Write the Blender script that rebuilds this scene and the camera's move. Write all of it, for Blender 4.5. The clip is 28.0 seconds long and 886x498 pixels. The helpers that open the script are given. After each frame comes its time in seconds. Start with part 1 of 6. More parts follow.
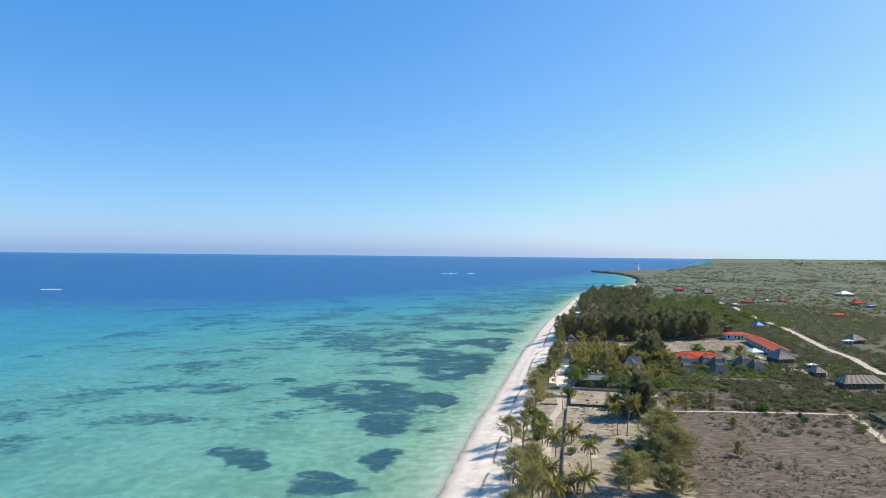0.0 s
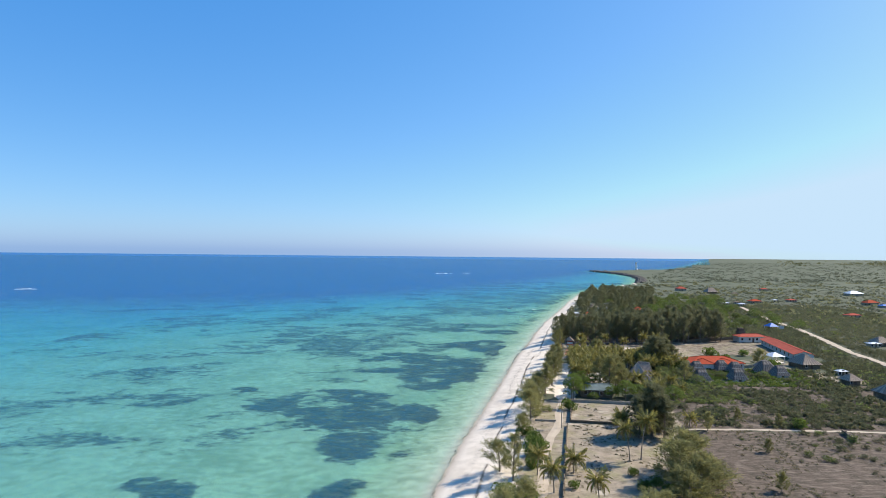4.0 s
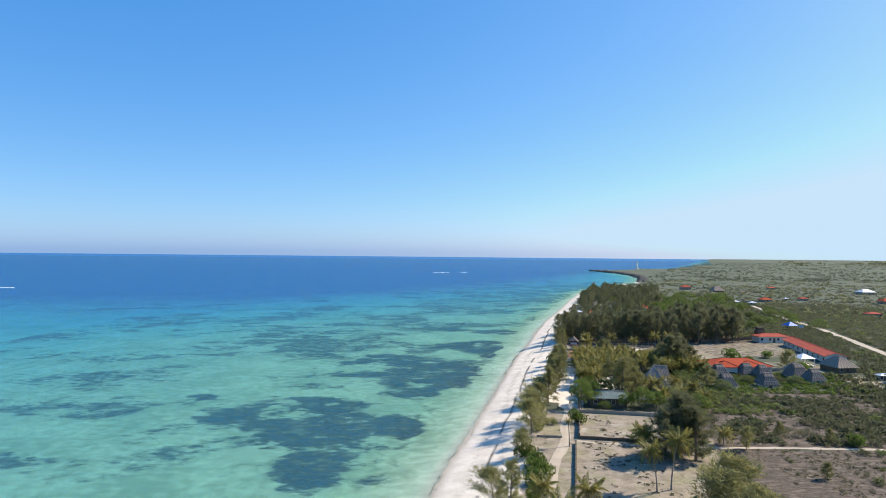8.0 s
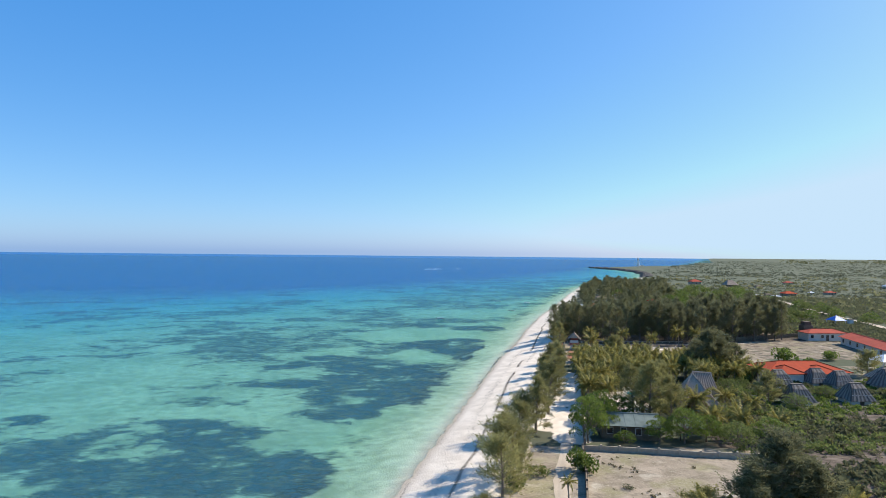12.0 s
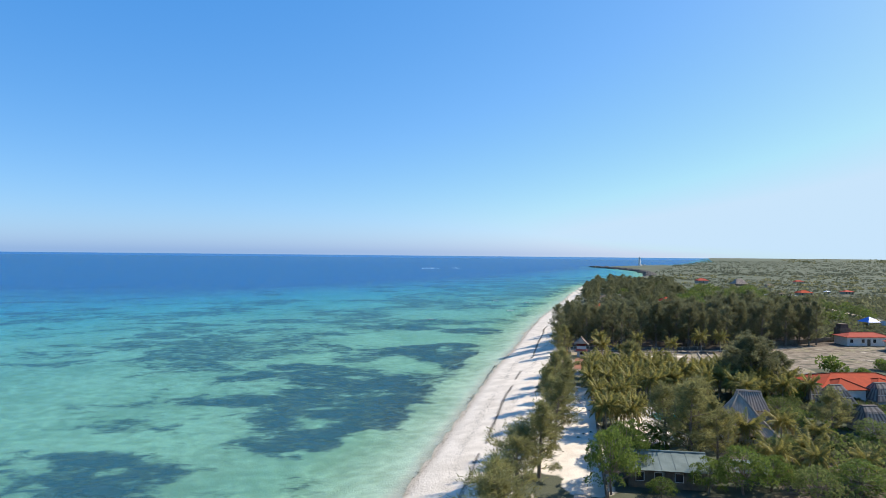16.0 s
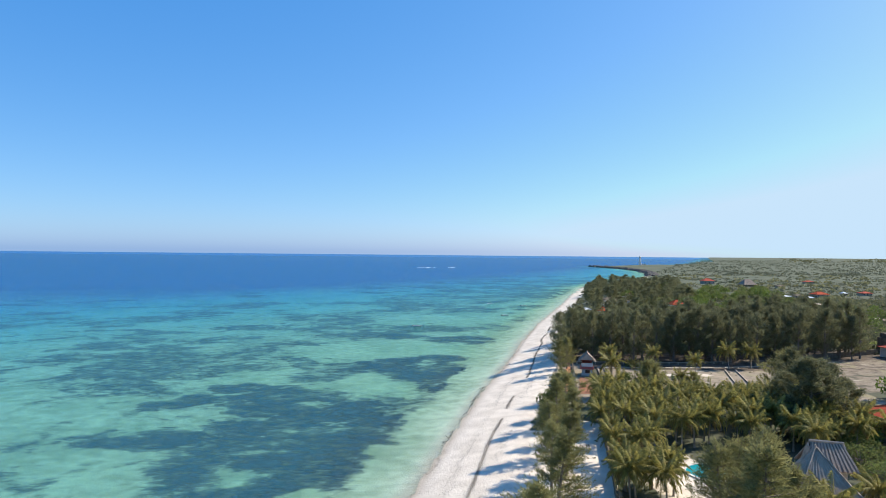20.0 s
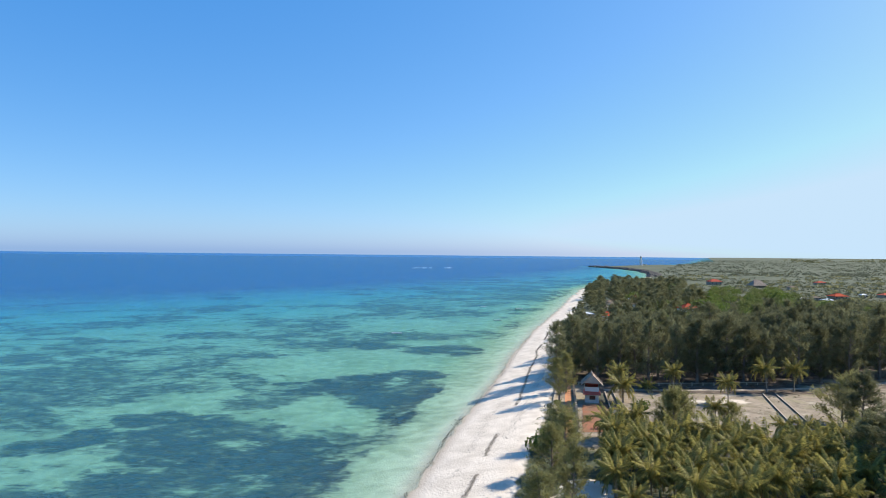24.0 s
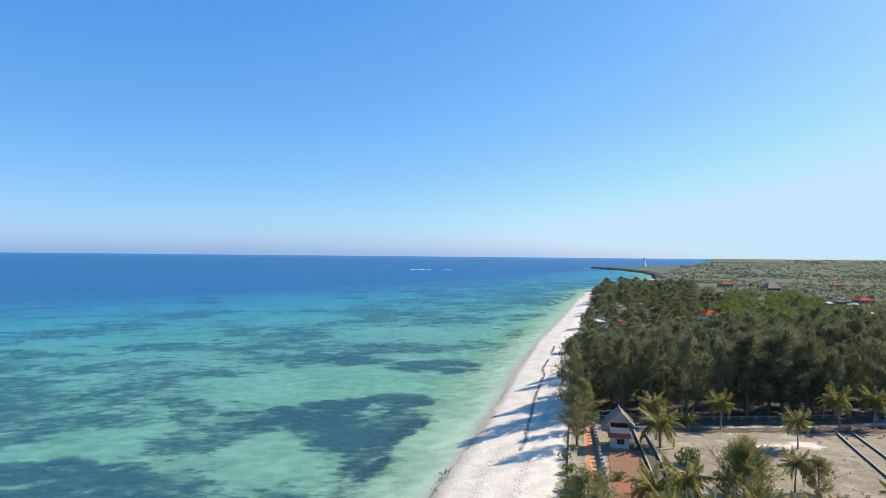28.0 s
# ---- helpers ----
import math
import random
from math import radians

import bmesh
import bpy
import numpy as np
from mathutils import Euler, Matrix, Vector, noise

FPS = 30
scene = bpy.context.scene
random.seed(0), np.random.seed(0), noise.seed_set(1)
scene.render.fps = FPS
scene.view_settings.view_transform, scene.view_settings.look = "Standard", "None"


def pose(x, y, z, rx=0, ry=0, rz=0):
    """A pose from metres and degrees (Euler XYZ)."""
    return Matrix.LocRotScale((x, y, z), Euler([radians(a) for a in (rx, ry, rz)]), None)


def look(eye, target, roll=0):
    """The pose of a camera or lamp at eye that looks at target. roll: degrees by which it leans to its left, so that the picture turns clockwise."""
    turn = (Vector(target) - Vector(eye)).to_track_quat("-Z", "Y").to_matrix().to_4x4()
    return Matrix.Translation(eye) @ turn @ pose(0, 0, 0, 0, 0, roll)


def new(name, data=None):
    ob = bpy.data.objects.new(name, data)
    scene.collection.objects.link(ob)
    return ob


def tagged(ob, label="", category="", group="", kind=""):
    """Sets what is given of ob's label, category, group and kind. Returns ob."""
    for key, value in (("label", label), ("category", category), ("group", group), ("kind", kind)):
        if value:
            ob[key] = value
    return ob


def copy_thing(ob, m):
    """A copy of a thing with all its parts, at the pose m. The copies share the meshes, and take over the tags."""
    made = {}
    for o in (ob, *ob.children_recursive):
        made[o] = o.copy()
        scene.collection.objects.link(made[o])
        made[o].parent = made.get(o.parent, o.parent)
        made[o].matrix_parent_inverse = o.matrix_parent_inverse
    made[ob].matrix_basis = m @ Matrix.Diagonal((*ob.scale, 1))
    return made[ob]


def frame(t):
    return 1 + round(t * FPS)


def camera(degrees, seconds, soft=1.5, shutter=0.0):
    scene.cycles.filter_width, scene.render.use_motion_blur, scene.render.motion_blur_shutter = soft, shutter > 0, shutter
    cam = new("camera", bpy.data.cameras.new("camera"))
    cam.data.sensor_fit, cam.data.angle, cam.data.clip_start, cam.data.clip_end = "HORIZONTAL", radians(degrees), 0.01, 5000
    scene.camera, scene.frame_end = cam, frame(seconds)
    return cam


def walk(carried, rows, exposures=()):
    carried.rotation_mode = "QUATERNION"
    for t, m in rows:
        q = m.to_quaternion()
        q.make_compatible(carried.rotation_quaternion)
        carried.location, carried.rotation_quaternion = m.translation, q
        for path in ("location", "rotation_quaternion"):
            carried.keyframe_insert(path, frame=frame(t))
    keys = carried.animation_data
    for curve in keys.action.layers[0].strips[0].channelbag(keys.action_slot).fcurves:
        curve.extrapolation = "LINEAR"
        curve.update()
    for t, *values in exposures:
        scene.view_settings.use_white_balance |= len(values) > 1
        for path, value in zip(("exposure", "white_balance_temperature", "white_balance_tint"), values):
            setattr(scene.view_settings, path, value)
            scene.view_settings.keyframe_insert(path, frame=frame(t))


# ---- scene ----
# camera: a drone gliding along the beach, sinking from 47 m to 27 m
cam = camera(71.0, 28.0, soft=0.6)
ROLL = -0.55
# seconds, eye x y z, yaw, pitch
PATH = [
    (0.0, -36.81, 0.0, 47.11, 0.52, 0.11), (3.0, -33.04, 20.44, 45.15, 0.32, 0.16), (6.0, -30.64, 42.17, 42.16, 0.19, 0.21),
    (8.0, -28.72, 56.3, 39.93, 0.14, 0.25), (9.0, -20.23, 92.77, 34.23, 0.09, 0.23), (11.0, -17.85, 107.74, 31.49, 0.03, 0.28),
    (12.0, -16.96, 115.33, 30.61, 0.02, 0.29), (15.0, -14.41, 136.46, 28.76, -0.02, 0.28), (17.0, -12.13, 148.83, 28.22, -0.05, 0.28),
    (18.0, -10.83, 155.92, 28.18, -0.06, 0.28), (19.0, -10.06, 163.97, 28.51, -0.16, 0.23), (20.0, -8.64, 171.02, 28.16, -0.17, 0.22),
    (21.0, -7.03, 178.09, 27.75, -0.2, 0.22), (24.0, -2.7, 200.35, 27.2, -0.22, 0.25), (25.0, -1.81, 207.26, 27.09, -0.21, 0.27),
    (28.0, 0.0, 226.82, 26.84, -0.17, 0.37),
]


def camera_rows():
    """Rows for walk(): the fitted ones, and even steps across the quick move between 8 and 9 s."""
    out = []
    for a, b in zip(PATH, PATH[1:]):
        n = 10 if a[0] == 8.0 else 1
        for k in range(n):
            r = [p + (q - p) * k / n for p, q in zip(a, b)]
            out.append((r[0], pose(r[1], r[2], r[3], 90 + r[5], ROLL, r[4])))
    r = PATH[-1]
    out.append((r[0], pose(r[1], r[2], r[3], 90 + r[5], ROLL, r[4])))
    return out


walk(cam, camera_rows(), [(0.0, 0.6, 6200, 10), (28.0, 0.6, 6200, 10)])

# ---- world and light ----
SUN_AZIMUTH, SUN_ELEVATION = 67.0, 38.0      # degrees: clockwise from +y, and above the horizon
scene.view_settings.exposure = 0.6
world = bpy.data.worlds.new("world")
scene.world = world
world.use_nodes = True
sky = world.node_tree.nodes.new("ShaderNodeTexSky")
sky.sky_type, sky.sun_disc = "NISHITA", False
sky.sun_elevation, sky.sun_rotation = radians(SUN_ELEVATION), radians(SUN_AZIMUTH)
sky.altitude, sky.air_density, sky.dust_density, sky.ozone_density = 0, 0.8, 0.7, 5.0
background = world.node_tree.nodes["Background"]
background.inputs["Strength"].default_value = 0.106
# clear tropical air: the texture's own light, thinned, in an even blue veil
veil = world.node_tree.nodes.new("ShaderNodeVectorMath")
veil.operation = "MULTIPLY_ADD"
veil.inputs[1].default_value, veil.inputs[2].default_value = (0.86, 0.77, 0.50), (-0.20, 0.72, 3.05)
world.node_tree.links.new(sky.outputs[0], veil.inputs[0])
thick = world.node_tree.nodes.new("ShaderNodeVectorMath")
thick.operation, thick.inputs[1].default_value = "MINIMUM", (3.75, 4.85, 5.75)
world.node_tree.links.new(veil.outputs[0], thick.inputs[0])
world.node_tree.links.new(thick.outputs[0], background.inputs["Color"])
sun = new("sun", bpy.data.lights.new("sun", "SUN"))
sun.data.energy, sun.data.angle, sun.data.color = 5.0, radians(0.53), (1.0, 0.89, 0.72)
az, el = radians(SUN_AZIMUTH), radians(SUN_ELEVATION)
sun_way = Vector((math.sin(az) * math.cos(el), math.cos(az) * math.cos(el), math.sin(el)))
sun.matrix_world = look(tuple(sun_way * 400), (0, 0, 0))

# ---- mesh helpers ----
def mesh_data(name, verts, faces, material=None, smooth=False):
    me = bpy.data.meshes.new(name)
    if isinstance(verts, np.ndarray):
        verts = verts.tolist()
    if isinstance(faces, np.ndarray):
        faces = faces.tolist()
    me.from_pydata(verts, [], faces)
    if material:
        me.materials.append(material)
    if smooth:
        me.polygons.foreach_set("use_smooth", [True] * len(me.polygons))
    me.update()
    return me


def mesh_thing(name, verts, faces, material, smooth=False):
    return new(name, mesh_data(name, verts, faces, material, smooth))


def part(name, geo, material, parent, label="", smooth=False):
    """One mesh object under a thing; geo is a Geo, or a mesh that is shared."""
    me = geo if isinstance(geo, bpy.types.Mesh) else mesh_data(name, geo.v, geo.f, material, smooth)
    ob = new(name, me)
    ob.parent = parent
    return tagged(ob, label)


def thing(name, m, label, category, group="", kind=""):
    ob = new(name)
    ob.empty_display_size = 0.2
    ob.matrix_basis = m
    return tagged(ob, label, category, group, kind)


class Geo:
    """Vertices and faces, gathered piece by piece."""

    def __init__(self):
        self.v, self.f = [], []

    def add(self, verts, faces):
        n = len(self.v)
        self.v += [tuple(p) for p in verts]
        self.f += [tuple(i + n for i in q) for q in faces]
        return self

    def box(self, x0, x1, y0, y1, z0, z1, top=0.0):
        """A box; top: how far its upper face is drawn in."""
        t = top
        return self.add([(x0, y0, z0), (x1, y0, z0), (x1, y1, z0), (x0, y1, z0), (x0 + t, y0 + t, z1), (x1 - t, y0 + t, z1),
                         (x1 - t, y1 - t, z1), (x0 + t, y1 - t, z1)],
                        [(3, 2, 1, 0), (4, 5, 6, 7), (0, 1, 5, 4), (1, 2, 6, 5), (2, 3, 7, 6), (3, 0, 4, 7)])

    def tube(self, points, radii, sides=6):
        rings = []
        for i, p in enumerate(points):
            a = Vector(points[min(i + 1, len(points) - 1)]) - Vector(points[max(i - 1, 0)])
            a.normalize()
            u = a.orthogonal().normalized()
            w = a.cross(u)
            rings += [tuple(Vector(p) + (u * math.cos(k * 2 * math.pi / sides) + w * math.sin(k * 2 * math.pi / sides)) * radii[i]) for k in range(sides)]
        faces = [(i * sides + k, i * sides + (k + 1) % sides, (i + 1) * sides + (k + 1) % sides, (i + 1) * sides + k)
                 for i in range(len(points) - 1) for k in range(sides)]
        faces.append(tuple(range(sides))[::-1])
        faces.append(tuple((len(points) - 1) * sides + k for k in range(sides)))
        return self.add(rings, faces)

    def slab(self, a, b, c, d, t):
        """A sloping four-cornered plate of thickness t under its upper face a b c d."""
        a, b, c, d = (Vector(p) for p in (a, b, c, d))
        n = (c - a).cross(d - b).normalized() * t
        return self.add([a, b, c, d, a - n, b - n, c - n, d - n], [(0, 1, 2, 3), (7, 6, 5, 4), (0, 4, 5, 1), (1, 5, 6, 2), (2, 6, 7, 3), (3, 7, 4, 0)])


def fbm(x, y, scale, octaves=3, seed=0):
    """Smooth value noise, about -1 to 1, on arrays."""
    out, amp, total = np.zeros(np.shape(x)), 1.0, 0.0
    for o in range(octaves):
        u, v = x / scale + 17.3 * o + seed * 7.7, y / scale - 9.1 * o + seed * 3.3
        i, j = np.floor(u), np.floor(v)
        a, b = u - i, v - j
        a, b = a * a * (3 - 2 * a), b * b * (3 - 2 * b)

        def corner(p, q):
            h = np.sin(p * 127.1 + q * 311.7 + seed * 74.7) * 43758.5453
            return 2 * (h - np.floor(h)) - 1
        out = out + amp * ((corner(i, j) * (1 - a) + corner(i + 1, j) * a) * (1 - b) + (corner(i, j + 1) * (1 - a) + corner(i + 1, j + 1) * a) * b)
        total += amp
        amp, scale = amp * 0.5, scale * 0.5
    return out / total * 1.5


# ---- materials ----
def material(name, rough=0.8, metallic=0.0, specular=0.3):
    m = bpy.data.materials.new(name)
    m.use_nodes = True
    b = m.node_tree.nodes["Principled BSDF"]
    b.inputs["Roughness"].default_value, b.inputs["Metallic"].default_value = rough, metallic
    b.inputs["Specular IOR Level"].default_value = specular
    return m, m.node_tree.nodes, m.node_tree.links, b


def noise_node(nt, scale, detail=4, coords="Position", stretch=None):
    n, l = nt
    src = n.new("ShaderNodeNewGeometry").outputs["Position"] if coords == "Position" else n.new("ShaderNodeTexCoord").outputs["Object"]
    if stretch:
        mp = n.new("ShaderNodeMapping")
        mp.inputs["Scale"].default_value = stretch
        l.new(src, mp.inputs["Vector"])
        src = mp.outputs[0]
    t = n.new("ShaderNodeTexNoise")
    t.inputs["Scale"].default_value, t.inputs["Detail"].default_value = scale, detail
    l.new(src, t.inputs["Vector"])
    return t.outputs["Fac"]


def mix_node(nt, fac, a, b, mode="MIX"):
    n, l = nt
    m = n.new("ShaderNodeMix")
    m.data_type, m.blend_type = "RGBA", mode
    for k, v in ((0, fac), (6, a), (7, b)):
        if isinstance(v, bpy.types.NodeSocket):
            l.new(v, m.inputs[k])
        else:
            m.inputs[k].default_value = v if k == 0 else (*v, 1)
    return m.outputs[2]


def range_node(nt, value, a, b, c=0.0, d=1.0):
    n, l = nt
    r = n.new("ShaderNodeMapRange")
    r.inputs[1].default_value, r.inputs[2].default_value, r.inputs[3].default_value, r.inputs[4].default_value = a, b, c, d
    l.new(value, r.inputs[0])
    return r.outputs[0]


def math_node(nt, op, a, b=0.0):
    n, l = nt
    m = n.new("ShaderNodeMath")
    m.operation = op
    for k, v in enumerate((a, b)):
        if isinstance(v, bpy.types.NodeSocket):
            l.new(v, m.inputs[k])
        else:
            m.inputs[k].default_value = v
    return m.outputs[0]


def bump_node(nt, bsdf, height, strength, distance):
    n, l = nt
    b = n.new("ShaderNodeBump")
    b.inputs["Strength"].default_value, b.inputs["Distance"].default_value = strength, distance
    l.new(height, b.inputs["Height"])
    l.new(b.outputs[0], bsdf.inputs["Normal"])


def plain(name, a, b, scale=1.5, rough=0.8, grain=12.0, bump=0.02, metallic=0.0, specular=0.3, coords="Object", stretch=None):
    """Two tones mixed by a coarse noise, darkened a little by a fine one, with fine relief."""
    m, n, l, s = material(name, rough, metallic, specular)
    nt = (n, l)
    fine = noise_node(nt, grain, 5, coords, stretch)
    col = mix_node(nt, range_node(nt, noise_node(nt, scale, 3, coords), 0.35, 0.65), a, b)
    col = mix_node(nt, range_node(nt, fine, 0.3, 0.7, 0.0, 0.35), col, tuple(c * 0.55 for c in a))
    l.new(col, s.inputs["Base Color"])
    bump_node(nt, s, fine, 0.6, bump)
    return m


def foliage(name, dark, light, dry=(0.16, 0.13, 0.05), dry_part=0.1, gloss=0.04):
    """Leaves: each leaf and each plant a little different, letting some light through."""
    m, n, l, s = material(name, 0.55, 0.0, gloss)
    nt = (n, l)
    g, o = n.new("ShaderNodeNewGeometry"), n.new("ShaderNodeObjectInfo")
    col = mix_node(nt, g.outputs["Random Per Island"], dark, light)
    clump = range_node(nt, noise_node(nt, 0.8, 3), 0.42, 0.62)
    col = mix_node(nt, math_node(nt, "MULTIPLY", clump, 0.55), col, light)
    col = mix_node(nt, math_node(nt, "MULTIPLY", o.outputs["Random"], 0.45), col, tuple(c * 0.6 for c in dark))
    col = mix_node(nt, range_node(nt, g.outputs["Random Per Island"], 1 - dry_part, 1.0, 0.0, 0.7), col, dry)
    l.new(col, s.inputs["Base Color"])
    t = n.new("ShaderNodeBsdfTranslucent")
    l.new(col, t.inputs["Color"])
    mx = n.new("ShaderNodeMixShader")
    mx.inputs[0].default_value = 0.44
    l.new(s.outputs[0], mx.inputs[1]), l.new(t.outputs[0], mx.inputs[2])
    l.new(mx.outputs[0], n["Material Output"].inputs["Surface"])
    return m


def ground_material():
    """Bare and overgrown soil; the masks on the sheet say where beach sand, dry plots, the cleared field, other brown
    ground and lawns lie. Distance haze is put into the far scrub's colour.
    """
    m, n, l, s = material("ground_soil", 0.95, 0.0, 0.1)
    nt = (n, l)
    at = n.new("ShaderNodeVertexColor")
    at.layer_name = "cover"
    sp = n.new("ShaderNodeSeparateColor")
    l.new(at.outputs["Color"], sp.inputs[0])
    mid, fine, broad, big = noise_node(nt, 0.35, 6), noise_node(nt, 3.0, 5), noise_node(nt, 0.05, 5), noise_node(nt, 0.012, 4)
    edge = math_node(nt, "MULTIPLY", math_node(nt, "SUBTRACT", mid, 0.5), 0.9)

    def where(k):
        return range_node(nt, math_node(nt, "ADD", sp.outputs[k], edge), 0.42, 0.58)
    scrub = mix_node(nt, range_node(nt, mid, 0.4, 0.6), (0.09, 0.083, 0.06), (0.13, 0.115, 0.088))
    scrub = mix_node(nt, range_node(nt, broad, 0.42, 0.6), scrub, (0.082, 0.09, 0.054))
    scrub = mix_node(nt, range_node(nt, big, 0.4, 0.62), scrub, (0.085, 0.096, 0.062))
    far = n.new("ShaderNodeSeparateXYZ")
    l.new(n.new("ShaderNodeNewGeometry").outputs["Position"], far.inputs[0])
    # distance haze painted in: scrub turns lighter and bluer with y
    hazed_scrub = mix_node(nt, range_node(nt, noise_node(nt, 0.02, 6), 0.35, 0.65), (0.095, 0.107, 0.072), (0.122, 0.132, 0.09))
    scrub = mix_node(nt, range_node(nt, far.outputs["Y"], 380, 850), scrub, hazed_scrub)
    dry = mix_node(nt, range_node(nt, mid, 0.35, 0.65), (0.345, 0.28, 0.21), (0.215, 0.175, 0.125))
    dry = mix_node(nt, range_node(nt, noise_node(nt, 0.16, 4), 0.5, 0.64, 0.0, 0.6), dry, (0.25, 0.23, 0.115))
    dry = mix_node(nt, range_node(nt, noise_node(nt, 0.22, 3), 0.6, 0.72, 0.0, 0.8), dry, (0.48, 0.42, 0.33))
    dry = mix_node(nt, range_node(nt, noise_node(nt, 0.8, 6), 0.52, 0.68, 0.0, 0.7), dry, (0.17, 0.14, 0.10))
    dry = mix_node(nt, range_node(nt, fine, 0.55, 0.75), dry, (0.38, 0.33, 0.25))
    brown = mix_node(nt, range_node(nt, mid, 0.4, 0.62), (0.135, 0.102, 0.08), (0.07, 0.056, 0.043))
    brown = mix_node(nt, range_node(nt, noise_node(nt, 0.9, 6, stretch=(0.5, 1.4, 1.0)), 0.46, 0.6, 0.0, 0.75), brown, (0.062, 0.05, 0.036))
    brown = mix_node(nt, range_node(nt, noise_node(nt, 0.6, 6, stretch=(0.6, 1.5, 1.0)), 0.52, 0.66, 0.0, 0.7), brown, (0.22, 0.175, 0.14))
    brown = mix_node(nt, range_node(nt, fine, 0.5, 0.66, 0.0, 0.8), brown, (0.165, 0.13, 0.10))
    sand = mix_node(nt, range_node(nt, mid, 0.4, 0.62), (0.72, 0.63, 0.52), (0.61, 0.525, 0.425))
    sand = mix_node(nt, range_node(nt, fine, 0.58, 0.75, 0.0, 0.5), sand, (0.46, 0.39, 0.32))
    col = mix_node(nt, where(2), scrub, brown)
    col = mix_node(nt, where(1), col, dry)
    ps = n.new("ShaderNodeSeparateXYZ")
    l.new(n.new("ShaderNodeNewGeometry").outputs["Position"], ps.inputs[0])
    wet = range_node(nt, math_node(nt, "ADD", ps.outputs["Z"], math_node(nt, "MULTIPLY", edge, 0.35)), -1.95, -1.55, 1.0, 0.0)
    wet = math_node(nt, "MULTIPLY", wet, range_node(nt, ps.outputs["Z"], -2.3, -2.0))
    sand = mix_node(nt, wet, sand, (0.47, 0.39, 0.30))
    under = range_node(nt, ps.outputs["Z"], -2.15, -2.5)
    weed = math_node(nt, "MULTIPLY", under, range_node(nt, math_node(nt, "ADD", math_node(nt, "MULTIPLY", broad, 0.6), math_node(nt, "MULTIPLY", mid, 0.4)), 0.44, 0.62, 0.0, 0.55))
    sand = mix_node(nt, weed, sand, (0.30, 0.31, 0.22))
    col = mix_node(nt, where(0), col, sand)
    l.new(col, s.inputs["Base Color"])
    bump_node(nt, s, fine, 0.7, 0.12)
    return m


def water_material():
    """Clear tinted water; its depth, kept on the sheet, sets how much colour it takes from the light that goes through.
    The light and dark of waves is put into that tint too.
    """
    m, n, l, s = material("lagoon_water", 0.1)
    nt = (n, l)
    n.remove(s)
    at = n.new("ShaderNodeAttribute")
    at.attribute_name = "depth"
    wob = math_node(nt, "MULTIPLY", math_node(nt, "SUBTRACT", noise_node(nt, 0.02, 4), 0.5), 0.25)
    r = n.new("ShaderNodeValToRGB")
    e = r.color_ramp.elements
    e[0].position, e[0].color = 0.0, (0.93, 0.97, 0.95, 1)
    e[1].position, e[1].color = 1.0, (0.04, 0.19, 0.50, 1)
    for p, c in ((0.05, (0.76, 0.94, 0.88, 1)), (0.2, (0.56, 0.82, 0.70, 1)), (0.42, (0.42, 0.75, 0.745, 1)), (0.56, (0.27, 0.72, 0.84, 1)), (0.70, (0.17, 0.62, 0.86, 1)), (0.82, (0.17, 0.40, 0.70, 1))):
        q = e.new(p)
        q.color = c
    # light and dark of waves painted into the tint by shifting the depth
    swell_light = math_node(nt, "SUBTRACT", noise_node(nt, 0.9, 6, stretch=(0.4, 1.5, 1.0)), 0.5)
    ripple_light = math_node(nt, "SUBTRACT", noise_node(nt, 2.2, 4, stretch=(0.45, 1.6, 1.0)), 0.5)
    wob = math_node(nt, "ADD", wob, math_node(nt, "ADD", math_node(nt, "MULTIPLY", swell_light, 0.7), math_node(nt, "MULTIPLY", ripple_light, 0.8)))
    l.new(math_node(nt, "ADD", at.outputs["Fac"], math_node(nt, "MULTIPLY", wob, at.outputs["Fac"])), r.inputs[0])
    tr = n.new("ShaderNodeBsdfTransparent")
    l.new(r.outputs[0], tr.inputs["Color"])
    gl = n.new("ShaderNodeBsdfGlossy")
    gl.inputs["Roughness"].default_value = 0.12
    bu = n.new("ShaderNodeBump")
    bu.inputs["Strength"].default_value, bu.inputs["Distance"].default_value = 1.0, 0.8
    waves = math_node(nt, "ADD", noise_node(nt, 1.5, 4, stretch=(0.7, 1.3, 1.0)), math_node(nt, "MULTIPLY", noise_node(nt, 0.12, 3), 0.6))
    l.new(waves, bu.inputs["Height"])
    l.new(bu.outputs[0], gl.inputs["Normal"])
    fr = n.new("ShaderNodeFresnel")
    fr.inputs["IOR"].default_value = 1.33
    l.new(bu.outputs[0], fr.inputs["Normal"])
    mx = n.new("ShaderNodeMixShader")
    l.new(math_node(nt, "MINIMUM", math_node(nt, "MULTIPLY", fr.outputs[0], 0.8), 0.27), mx.inputs[0])
    di = n.new("ShaderNodeBsdfDiffuse")
    l.new(mix_node(nt, range_node(nt, at.outputs["Fac"], 0.3, 0.85), (0.10, 0.45, 0.52), (0.035, 0.20, 0.46)), di.inputs["Color"])
    body = n.new("ShaderNodeMixShader")
    l.new(range_node(nt, at.outputs["Fac"], 0.08, 0.95, 0.0, 0.5), body.inputs[0])
    l.new(tr.outputs[0], body.inputs[1]), l.new(di.outputs[0], body.inputs[2])
    l.new(body.outputs[0], mx.inputs[1]), l.new(gl.outputs[0], mx.inputs[2])
    l.new(mx.outputs[0], n["Material Output"].inputs["Surface"])
    return m


